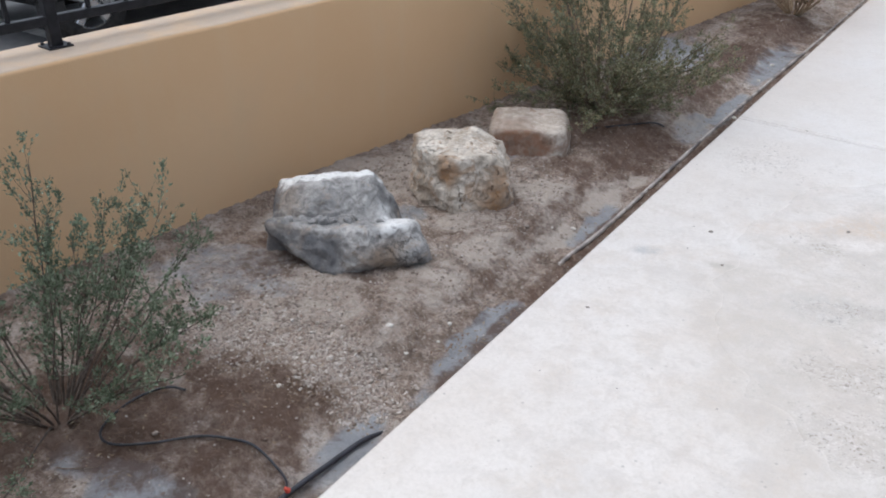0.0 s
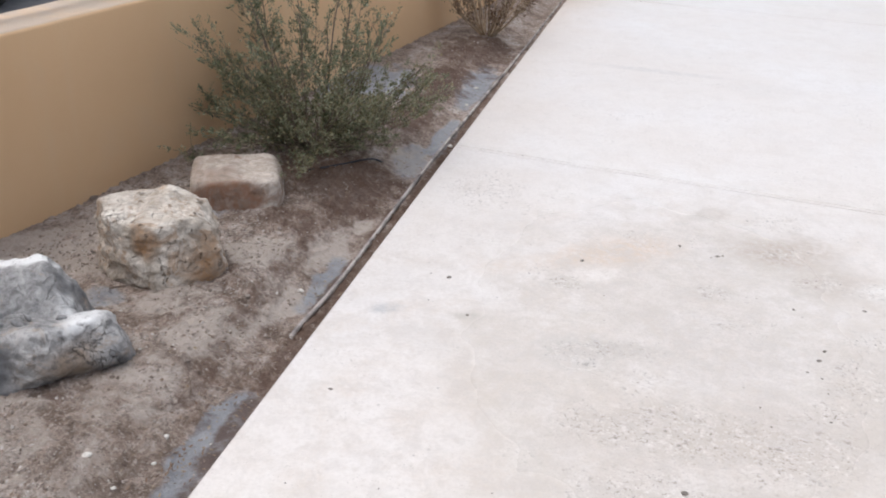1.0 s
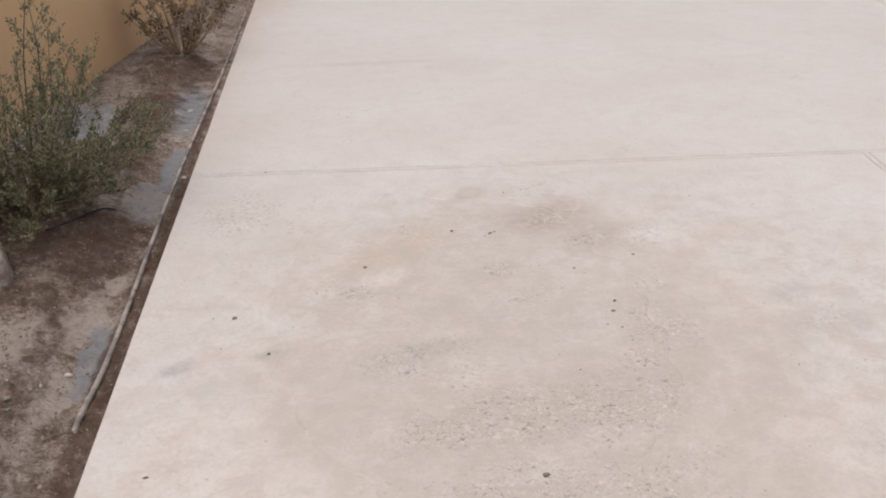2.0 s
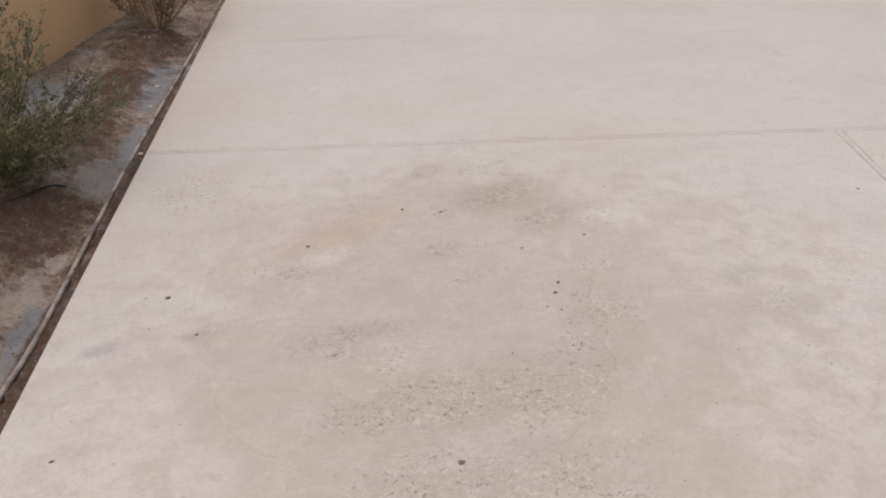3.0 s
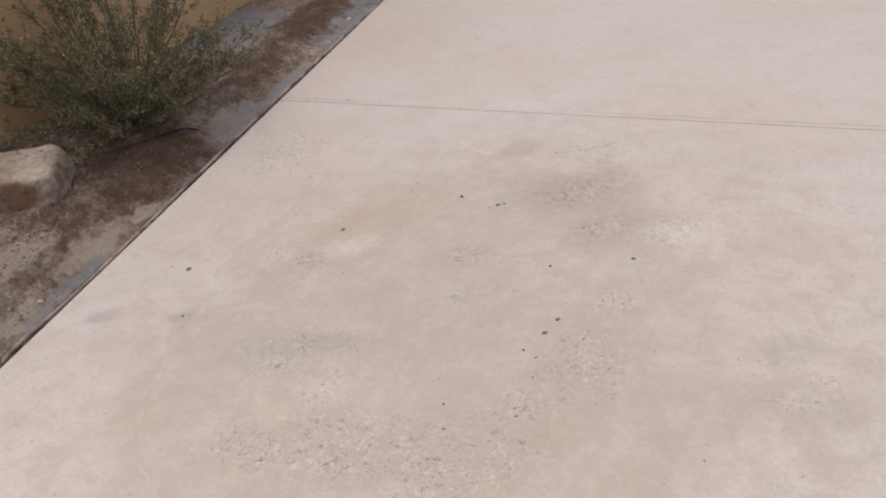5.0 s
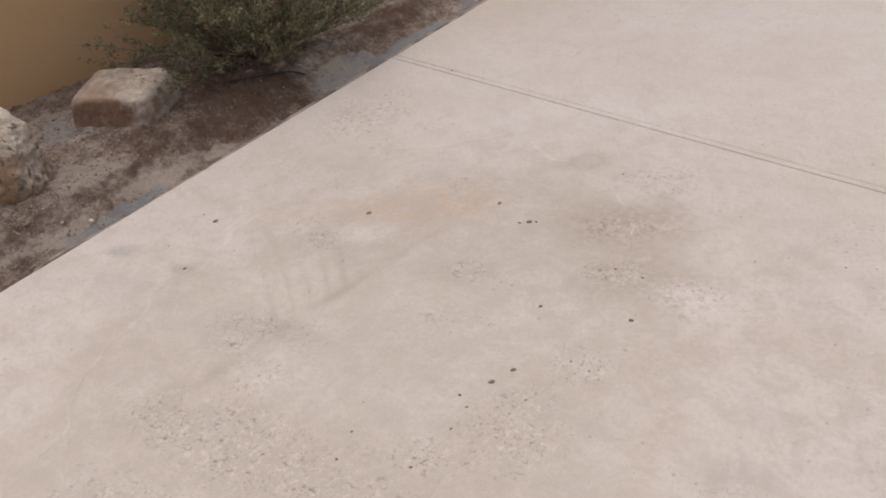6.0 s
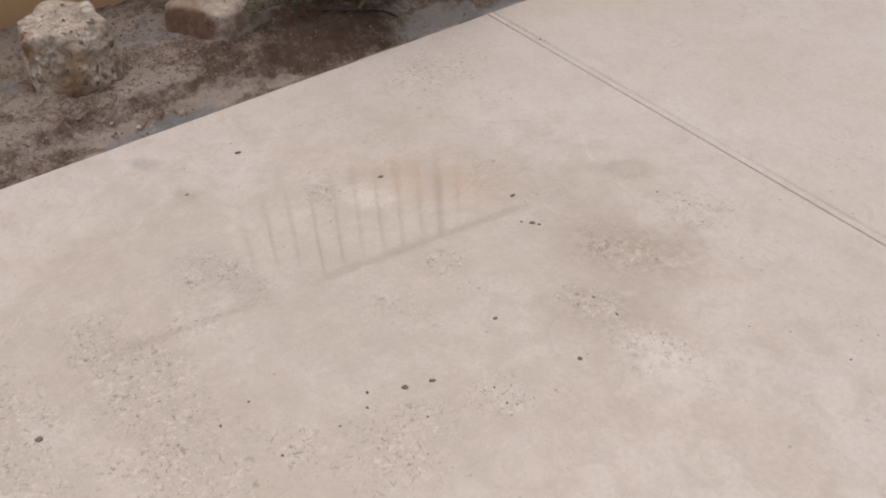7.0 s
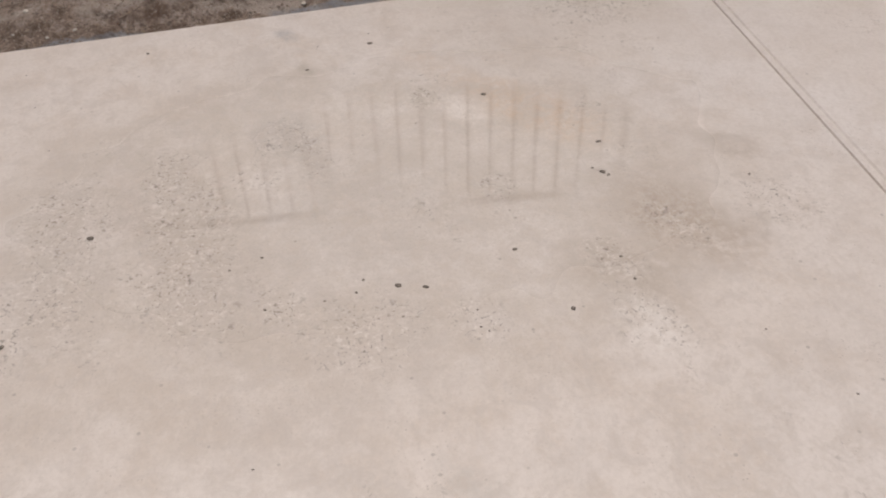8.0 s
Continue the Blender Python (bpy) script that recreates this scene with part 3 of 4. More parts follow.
def stucco_wall():
    """Low wall with softly rounded top corners, slightly uneven along its length."""
    prof = [(0, -0.3), (0, 0.25), (0, 0.5)]
    r = 0.018
    prof += [(-r + r * math.cos(a), WALL_TOP - r + r * math.sin(a)) for a in [i * math.pi / 10 for i in range(6)]]
    prof += [(-WALL_THICK / 2, WALL_TOP + 0.004)]
    prof += [(-WALL_THICK + r + r * math.cos(a), WALL_TOP - r + r * math.sin(a)) for a in [math.pi / 2 + i * math.pi / 10 for i in range(6)]]
    prof += [(-WALL_THICK, 0.3), (-WALL_THICK, -0.4)]
    verts, faces = [], []
    n, ys = len(prof), [-9 + 0.06 * i for i in range(300)]
    for y in ys:
        for x, z in prof:
            w = noise.noise((x * 3, y * 1.7, z * 2)) * 0.004 + noise.noise((x * 9, y * 11, z * 9)) * 0.0015
            verts.append((x + w, y, z + (w * 1.2 if z > 0.6 else 0)))
    faces = [(i * n + j, i * n + j + 1, (i + 1) * n + j + 1, (i + 1) * n + j) for i in range(len(ys) - 1) for j in range(n - 1)]
    faces += [tuple(range(n))[::-1], tuple(range(len(verts) - n, len(verts)))]
    ob = raw("wall_west", verts, faces, STUCCO, smooth=True)
    ob.matrix_basis = pose(WALL_X, 4.5, 0, 0, 0, WALL_TURN)
    return tagged(ob, "low tan stucco garden wall with rounded top", "wall", kind="structure")


wall = stucco_wall()


# ---------------------------------------------------------------- railing on the wall
def railing():
    top = empty("railing", pose(WALL_X, 4.5, WALL_TOP, 0, 0, WALL_TURN) @ pose(-0.158, 0, 0))
    tagged(top, "black wrought iron railing with collared balusters on the wall", "railing")
    length, rise = 16.0, 1.353
    for z, h in ((0.095, 0.032), (rise, 0.036)):
        part("rail", box(bmesh.new(), (0.034, length, h), (0, 0, z), 0.004), IRON, top)
    pitch = 0.142
    first = part("baluster", bmesh.new(), IRON, top)
    bm = box(bmesh.new(), (0.015, 0.015, rise - 0.14), (0, 0, 0.112 + (rise - 0.14) / 2), 0.002, 1)
    for z, s in ((0.706, 0.024), (0.728, 0.034), (0.750, 0.024)):
        box(bm, (s, s, 0.022), (0, 0, z), 0.005, 1)
    bm.to_mesh(first.data)
    bm.free()
    bay = 22                        # balusters from post to post
    start = -2.811 - bay * 2 * pitch
    first.matrix_basis = pose(0, start - pitch, 0)
    for i in range(1, 104):
        if i % bay:
            again(first, pose(0, start + i * pitch, 0), top)
    post = part("post", box(bmesh.new(), (0.040, 0.040, rise + 0.03), (0, 0, (rise + 0.03) / 2), 0.004), IRON, top)
    foot = box(bmesh.new(), (0.088, 0.088, 0.008), (0, 0, 0.006), 0.003)
    for sx in (-0.032, 0.032):
        for sy in (-0.032, 0.032):
            bmesh.ops.create_cone(foot, cap_ends=True, segments=6, radius1=0.007, radius2=0.006, depth=0.007, matrix=pose(sx, sy, 0.013))
    plate = part("base_plate", foot, IRON, top)
    for i, y in enumerate([start + bay * pitch * k for k in range(5)]):
        if i == 0:
            post.matrix_basis = plate.matrix_basis = pose(0, y, 0)
        else:
            again(post, pose(0, y, 0), top), again(plate, pose(0, y, 0), top)
    return top


railing()


# ---------------------------------------------------------------- boulders
def lobe(planes, k, seed, bumps, subdiv=5):
    """A rounded, faceted stone: each plane is (normal, distance)."""
    bm = bmesh.new()
    bmesh.ops.create_icosphere(bm, subdivisions=subdiv, radius=1.0)
    ns = [(Vector(n).normalized(), d) for n, d in planes]
    off = Vector((seed * 7.1, seed * 3.3, seed * 1.7))
    for v in bm.verts:
        q = v.co.normalized()
        r = sum(max(0.0, n.dot(q) / d) ** k for n, d in ns) ** (-1.0 / k)
        p = q * r
        a = noise.fractal(p * 7 + off, 0.9, 2.0, 5) * bumps + abs(noise.noise(p * 16 + off)) * bumps * -0.7 + noise.noise(p * 42 + off) * bumps * 0.22
        v.co = p + q * a
    return bm


def stone(name, lobes, at, turn, material, label, marks):
    """One boulder from one or two overlapping lobes. marks: named masks as functions of the local place and normal."""
    bm = bmesh.new()
    for b, m in lobes:
        bmesh.ops.transform(b, matrix=m, verts=b.verts)
        me = bpy.data.meshes.new("lobe")
        b.to_mesh(me)
        b.free()
        bm.from_mesh(me)
        bpy.data.meshes.remove(me)
    bm.normal_update()
    values = {key: [fn(v.co, v.normal) for v in bm.verts] for key, fn in marks.items()}
    ob = part(name, bm, material, smooth=True)
    for key, vs in values.items():
        ob.data.attributes.new(key, "FLOAT", "POINT").data.foreach_set("value", vs)
    ob.matrix_basis = pose(*at, 0, 0, turn)
    return tagged(ob, label, "boulder", "boulders in the bed")


def clip01(v):
    return min(1.0, max(0.0, v))


front_lobe = lobe([((-1, 0.0, 0.05), 0.300), ((1, 0.1, 0.10), 0.285), ((0.72, -0.20, 0.62), 0.226), ((-0.28, -0.90, 0.32), 0.122), ((0.40, -0.80, 0.44), 0.155), ((-0.80, -0.60, 0.0), 0.262), ((0.05, 1, 0.1), 0.075), ((0.0, 0.20, 0.98), 0.090), ((-0.60, -0.40, -0.7), 0.140), ((0.2, -0.7, -0.55), 0.130), ((0, 0, -1), 0.09)], 17, 1, 0.017, 6)
back_lobe = lobe([((-1, -0.05, 0.10), 0.248), ((0.84, 0.05, 0.50), 0.235), ((1, 0, 0.1), 0.245), ((0, 1, 0.1), 0.10), ((-0.05, -0.70, 0.70), 0.143), ((-0.13, 0.10, 1), 0.186), ((-0.1, -1, 0.0), 0.150), ((-0.72, -0.35, 0.5), 0.222), ((0, 0, -1), 0.10)], 18, 2, 0.015, 6)
rng = random.Random(41)
CUBE_SIDES = [((sx, sy, sz), 0.017) for sx, sy, sz in ((1, 0, 0), (-1, 0, 0), (0, 1, 0), (0, -1, 0), (0, 0, 1), (0, 0, -1))]
rubble = [(lobe(CUBE_SIDES + [(tuple(rng.uniform(-1, 1) for _ in range(3)), (0.006 + 0.011 * ((i * 7) % 5) / 4) * rng.uniform(0.6, 1.5)) for _ in range(9)], 30, 50 + i, 0.002, 3), pose(rng.uniform(-0.22, 0.13), -0.104 + 0.0008 * i + rng.uniform(-0.014, 0.014), 0.148 + rng.uniform(-0.012, 0.008), rng.uniform(0, 90), 0, rng.uniform(0, 90))) for i in range(13)]
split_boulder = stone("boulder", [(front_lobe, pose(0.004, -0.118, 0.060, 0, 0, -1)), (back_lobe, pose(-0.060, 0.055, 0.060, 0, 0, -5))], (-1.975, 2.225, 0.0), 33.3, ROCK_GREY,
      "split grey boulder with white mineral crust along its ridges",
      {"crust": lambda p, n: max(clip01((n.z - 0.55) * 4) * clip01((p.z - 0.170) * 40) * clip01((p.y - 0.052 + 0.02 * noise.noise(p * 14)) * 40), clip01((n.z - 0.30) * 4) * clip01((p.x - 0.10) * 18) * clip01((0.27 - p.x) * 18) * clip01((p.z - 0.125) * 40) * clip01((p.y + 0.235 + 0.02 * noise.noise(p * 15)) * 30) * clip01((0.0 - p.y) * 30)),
       # darker streaks low on the left half of the -y face, and the left end
       "dark_streaks": lambda p, n: clip01(-n.y * 2.5) * clip01((0.03 - p.x) * 14) * clip01((0.150 - p.z) * 40) * clip01(0.9 + 1.1 * noise.noise((p.x * 13 + 4, p.y * 4, p.z * 3))) + 0.7 * clip01((-0.24 - p.x) * 25) * clip01((p.y - 0.0) * 20),
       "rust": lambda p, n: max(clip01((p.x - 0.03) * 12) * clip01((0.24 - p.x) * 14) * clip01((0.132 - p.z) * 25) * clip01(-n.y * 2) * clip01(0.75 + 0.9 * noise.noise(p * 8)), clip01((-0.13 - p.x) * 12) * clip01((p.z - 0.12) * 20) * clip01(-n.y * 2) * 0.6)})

for chip, m in rubble:
    part("stone_chip", chip, ROCK_GREY, split_boulder, smooth=True).matrix_basis = m

cream = lobe([((-1, -0.1, 0.05), 0.175), ((1, -0.05, 0.12), 0.175), ((0.1, -1, 0.15), 0.165), ((-0.7, -0.7, 0.1), 0.148), ((0.75, -0.7, 0), 0.232), ((0.60, 0.80, 0.05), 0.150), ((0, 1, 0.1), 0.165), ((-0.12, -0.12, 1), 0.165), ((0.6, 0, 0.8), 0.195), ((0, -0.8, 0.7), 0.205), ((0, 0, -1), 0.16)], 14, 3, 0.021, 6)
stone("boulder", [(cream, pose(0, 0, 0.104) @ Matrix.Diagonal((1.13, 1.0, 0.80, 1)))], (-1.86, 2.825, 0.0), 33.3, ROCK_CREAM,
      "cream pitted limestone boulder stained rusty orange low down",
      {"rust": lambda p, n: max(clip01((p.x + 0.02) * 7) * clip01((0.19 - p.z) * 9) * clip01(1.2 + noise.noise(p * 11)), clip01(2.0 - 2 * math.hypot(p.x + 0.055, (p.z - 0.155) * 0.75) / 0.055)) * clip01(0.3 - n.y)})

tan = lobe([((-1, 0, 0.1), 0.20), ((1, 0, 0.08), 0.172), ((0, -1, 0.15), 0.125), ((0, 1, 0.1), 0.155), ((0, -0.1, 1), 0.066), ((0, -0.75, 0.75), 0.125), ((0.8, -0.8, 0), 0.195), ((0.8, 0, 0.6), 0.16), ((0, 0, -1), 0.09)], 12, 4, 0.008)
stone("boulder", [(tan, pose(0, 0, 0.066))], (-1.862, 3.455, 0.0), 24, ROCK_TAN,
      "smooth tan block boulder with a red-brown broken face",
      {"rust": lambda p, n: max(clip01((-n.y - 0.1) * 4) * clip01(4.6 - 4 * math.hypot((p.x + 0.050) / 0.150, (p.z - 0.052) / 0.070)),
                                 clip01((n.x - 0.2) * 3) * clip01(2.0 - 2 * math.hypot((p.y + 0.05) / 0.04, (p.z - 0.07) / 0.045)) * 0.8,
                                 0.45 * clip01((n.z - 0.6) * 4) * clip01((0.02 - p.x) * 12) * clip01(0.6 + 1.5 * noise.noise(p * 9)))})


# ---------------------------------------------------------------- shrubs
def shrub(name, at, height, spread, stems, twigs, leaves, size, leaf_mat, bark, label, seed, steep=0.7, low=0.25, thick=0.006, flat=0.1):
    rnd = random.Random(seed)
    top = tagged(empty(name, pose(*at)), label, "shrub")
    lv, lf, bundle = [], [], [[], []]

    def grow(p, d, length, radius, curl):
        pts, q = [p.copy()], p.copy()
        steps = max(4, int(length / 0.05))
        for s in range(steps):
            d = (d + Vector((rnd.uniform(-1, 1), rnd.uniform(-1, 1), rnd.uniform(-0.6, 0.8))) * curl).normalized()
            q = q + d * (length / steps)
            q.z = max(q.z, 0.015)
            pts.append(q.copy())
        v, f = tube(pts, radius, 5, 0.3)
        b = len(bundle[0])
        bundle[0].extend(v)
        bundle[1].extend(tuple(i + b for i in face) for face in f)
        return pts

    def leaf(p, d):
        s = size * rnd.uniform(0.6, 1.35)
        a = (d + Vector((rnd.uniform(-1, 1), rnd.uniform(-1, 1), rnd.uniform(-0.5, 1)))).normalized()
        w = a.cross(Vector((rnd.uniform(-1, 1), rnd.uniform(-1, 1), rnd.uniform(-1, 1)))).normalized()
        up = a.cross(w)
        b = len(lv)
        lv.extend((p, p + a * s * 0.45 + w * s * 0.27 + up * s * 0.06, p + a * s, p + a * s * 0.45 - w * s * 0.27 + up * s * 0.06, p + a * s * 0.5))
        lf.extend(((b, b + 1, b + 4), (b + 1, b + 2, b + 4), (b + 2, b + 3, b + 4), (b + 3, b, b + 4)))

    ends = []
    for i in range(stems):
        a = 2 * math.pi * (i + rnd.uniform(-0.5, 0.5)) / stems * 5.0
        rise = math.asin(rnd.uniform(flat, 0.99) ** steep)
        d = Vector((math.cos(a) * math.cos(rise), math.sin(a) * math.cos(rise), math.sin(rise)))
        reach = 1.0 / math.sqrt((math.cos(rise) / spread) ** 2 + (math.sin(rise) / height) ** 2)
        length = reach * rnd.uniform(0.68, 1.06)
        pts = grow(Vector((math.cos(a) * 0.03, math.sin(a) * 0.03, -0.03)), d, length, thick * rnd.uniform(0.6, 1.3), 0.10)
        for j in range(twigs):
            k = int(len(pts) * (low + (1 - low) * rnd.random()))
            k = min(len(pts) - 2, max(1, k))
            dd = (pts[k + 1] - pts[k]).normalized()
            side = (dd + Vector((rnd.uniform(-1, 1), rnd.uniform(-1, 1), rnd.uniform(-0.35, 0.8))) * 0.9).normalized()
            tw = grow(pts[k].copy(), side, length * rnd.uniform(0.12, 0.30), thick * 0.24, 0.18)
            ends.append(tw)
        ends.append(pts[len(pts) * 2 // 3:])
        raw("stem", bundle[0], bundle[1], bark, top, smooth=True)
        bundle[0], bundle[1] = [], []
    for i in range(leaves):
        tw = ends[rnd.randrange(len(ends))]
        t = rnd.random() ** 0.7 * (len(tw) - 1.001)
        k = int(t)
        p = tw[k].lerp(tw[k + 1], t - k)
        for _ in range(rnd.randint(3, 9)):
            leaf(p + Vector((rnd.gauss(0, 1), rnd.gauss(0, 1), rnd.gauss(0, 1))) * size * 0.55, (tw[k + 1] - tw[k]).normalized())
    raw("foliage", lv, lf, leaf_mat, top)
    return top


shrub("shrub", (-2.05, 1.00, soil_z(-2.05, 1.0)), 0.69, 0.70, 36, 12, 3500, 0.0118, LEAF_GREEN, DARK_BARK, "sparse green desert shrub with thin upright stems", 6, 0.60, 0.30, 0.0040, 0.26)
shrub("shrub", (-1.80, 4.12, soil_z(-1.80, 4.12)), 1.0, 0.64, 68, 15, 7200, 0.0132, LEAF_OLIVE, BARK, "wide olive grey-green desert shrub with dense fine leaves", 8, 0.90, 0.17, 0.0048, 0.13)
shrub("dry_shrub", (-1.47, 6.75, soil_z(-1.47, 6.75)), 0.75, 0.42, 24, 6, 500, 0.022, LEAF_DRY, DRY_STEM, "dry brown shrub with straw-coloured woody stems", 11, 0.5, 0.35, 0.009, 0.3)


# ---------------------------------------------------------------- drip irrigation
def on_soil(x, y, up):
    return (x, y, soil_z(x, y) + up)


main_pts = [(-1.325, -1.0, -0.03), (-1.322, 0.6, -0.03), (-1.318, 1.10, -0.03), (-1.295, 1.45, -0.03), (-1.290, 2.0, -0.03), (-1.288, 2.45, -0.022), (-1.282, 2.63, 0.006), (-1.268, 2.78, 0.010), (-1.259, 2.95, 0.010), (-1.255, 3.25, 0.009), (-1.251, 3.72, 0.008), (-1.249, 4.17, 0.008), (-1.242, 4.48, 0.008), (-1.220, 5.2, 0.008), (-1.190, 6.1, 0.008), (-1.166, 7.1, 0.008), (-1.110, 10.0, 0.008)]
v, f = tube(glide([on_soil(x, y, up - 0.001) for x, y, up in main_pts], 10), 0.0088, 10)
drip_line = tagged(raw("drip_line", v, f, TUBE_DUSTY, smooth=True), "dusty black polyethylene drip line half buried beside the slab", "irrigation pipe")
tape = [(-1.328, 0.7, 0.016), (-1.322, 1.05, 0.019), (-1.315, 1.18, 0.020), (-1.306, 1.28, 0.016), (-1.300, 1.35, 0.013), (-1.289, 1.42, 0.011), (-1.276, 1.49, -0.010)]
v, f = tube(glide([on_soil(*p) for p in tape], 8), 0.0092, 10, 0.75)
tagged(raw("pipe_sleeve", v, f, TUBE_BLACK, smooth=True), "shiny black plastic sleeve over the drip line", "irrigation pipe")
micro = [(-1.322, 1.140, 0.028), (-1.345, 1.165, 0.022), (-1.400, 1.192, 0.008), (-1.485, 1.200, 0.006), (-1.545, 1.172, 0.006), (-1.625, 1.134, 0.006), (-1.716, 1.056, 0.006), (-1.795, 1.000, 0.007), (-1.852, 0.998, 0.008), (-1.90, 1.045, 0.004), (-1.927, 1.134, -0.002), (-1.908, 1.206, 0.004), (-1.87, 1.250, 0.008), (-1.823, 1.268, 0.004)]
micro_tube = tagged(empty("drip_tube"), "thin black drip tube curling across the soil to the shrub", "irrigation tube")
v, f = tube(glide([on_soil(x, y, up + 0.009) for x, y, up in micro], 8), 0.0037, 8)
raw("hose", v, f, TUBE_BLACK, micro_tube, smooth=True)
bm = bmesh.new()
bmesh.ops.create_cone(bm, cap_ends=True, segments=10, radius1=0.006, radius2=0.0045, depth=0.013)
bmesh.ops.create_cone(bm, cap_ends=True, segments=10, radius1=0.008, radius2=0.008, depth=0.004, matrix=pose(0, 0, -0.006))
barb = part("barb", bm, RED, micro_tube, "red plastic barbed connector", True)
barb.matrix_basis = Matrix.Translation(on_soil(-1.320, 1.139, 0.036)) @ pose(0, 0, 0, 25, -20, 0)
under = [(-1.76, 3.80, -0.004), (-1.66, 3.86, 0.008), (-1.57, 3.93, 0.016), (-1.478, 4.04, 0.02), (-1.42, 4.10, -0.006)]
v, f = tube(glide([on_soil(x, y, up - 0.006) for x, y, up in under], 8), 0.0042, 8)
tagged(raw("drip_tube", v, f, TUBE_BLACK, smooth=True), "thin black drip tube running under the wide shrub", "irrigation tube")


# ---------------------------------------------------------------- gravel, litter and small bits
def scatter(name, count, pick, size, material, label, seed, flat=0.65):
    """Many small stones as one object."""
    rnd = random.Random(seed)
    bm = bmesh.new()
    bmesh.ops.create_icosphere(bm, subdivisions=1, radius=1.0)
    base = np.array([v.co[:] for v in bm.verts])
    tris = np.array([[v.index for v in q.verts] for q in bm.faces])
    bm.free()
    verts, faces = [], []
    for i in range(count):
        x, y = pick(rnd)
        s = size * math.exp(rnd.gauss(0, 0.33))
        e = Euler((rnd.uniform(-0.4, 0.4), rnd.uniform(-0.4, 0.4), rnd.uniform(0, 6.28))).to_matrix()
        p = base * np.array([s * rnd.uniform(0.7, 1.3), s * rnd.uniform(0.7, 1.1), s * flat]) * (1 + 0.22 * np.array([[rnd.uniform(-1, 1)] for _ in range(12)]))
        p = p @ np.array(e).T + np.array([x, y, soil_z(x, y) + s * flat * 0.35])
        verts.append(p)
        faces.append(tris + 12 * i)
    ob = raw(name, np.concatenate(verts).tolist(), np.concatenate(faces).tolist(), material)
    return tagged(ob, label, "gravel", kind="stuff")


def in_bed(rnd, y0=0.3, y1=8.0):
    y = rnd.uniform(y0, y1)
    x0, x1 = edge_x(y) - 0.02, wall_x(y) + 0.02
    return x0 + (x1 - x0) * rnd.random(), y


GRAVELLY = [(-1.51, 1.60, 0.16, 0.10), (-1.62, 1.60, 0.20, 0.11), (-1.40, 1.57, 0.10, 0.09), (-1.75, 1.58, 0.22, 0.12), (-1.90, 1.55, 0.20, 0.12), (-2.20, 2.85, 0.18, 0.50), (-2.12, 3.05, 0.16, 0.35), (-1.55, 2.55, 0.20, 0.40), (-1.75, 3.10, 0.20, 0.22), (-1.9, 1.8, 0.35, 0.25)]


def in_gravel(rnd):
    while True:
        cx, cy, rx, ry = GRAVELLY[rnd.randrange(len(GRAVELLY))]
        x, y = rnd.gauss(cx, rx * 0.6), rnd.gauss(cy, ry * 0.6)
        if wall_x(y) + 0.02 < x < edge_x(y) - 0.06:
            return x, y


scatter("gravel", 11000, in_gravel, 0.0038, GRAVEL, "small grey and brown gravel stones on the soil", 21)
GRAVEL_STRIP = GRAVELLY[:5]


def in_strip(rnd):
    cx, cy, rx, ry = GRAVEL_STRIP[rnd.randrange(len(GRAVEL_STRIP))]
    return min(rnd.gauss(cx, rx * 0.55), -1.30), rnd.gauss(cy, ry * 0.6)


scatter("gravel", 3200, in_strip, 0.0046, GRAVEL, "strip of coarser grey-pink gravel on the soil", 23)
scatter("gravel", 8000, in_bed, 0.0030, GRAVEL, "loose grit and small clods over the bed", 22)


def pebble(x, y, s, material, label, seed, z=None, flat=0.6, category="pebble"):
    rnd = random.Random(seed)
    bm = bmesh.new()
    bmesh.ops.create_icosphere(bm, subdivisions=2, radius=s)
    for v in bm.verts:
        v.co = v.co * (1 + (0.25 if z is None else 0.7) * noise.noise(v.co / s * 1.2 + Vector((seed, 0, 0))))
        v.co.z *= flat
        v.co.x *= 1.25
    ob = part(category.replace(" ", "_"), bm, material, smooth=True)
    ob.matrix_basis = pose(x, y, (soil_z(x, y) + s * flat * 0.6) if z is None else z, 0, 0, rnd.uniform(0, 180))
    return tagged(ob, label, category, "pebbles in the bed" if z is None else "crumbs on the slab")


for i, (x, y, s) in enumerate([(-1.519, 1.848, 0.0105), (-1.362, 2.875, 0.0095), (-1.42, 1.80, 0.006), (-1.47, 6.40, 0.012), (-1.60, 1.42, 0.007), (-1.40, 2.02, 0.007), (-1.38, 1.92, 0.006), (-1.30, 5.55, 0.012), (-1.28, 5.2, 0.010), (-1.21, 4.50, 0.013)]):
    pebble(x, y, s, PEBBLE, "small white pebble lying on the brown soil", i + 1)

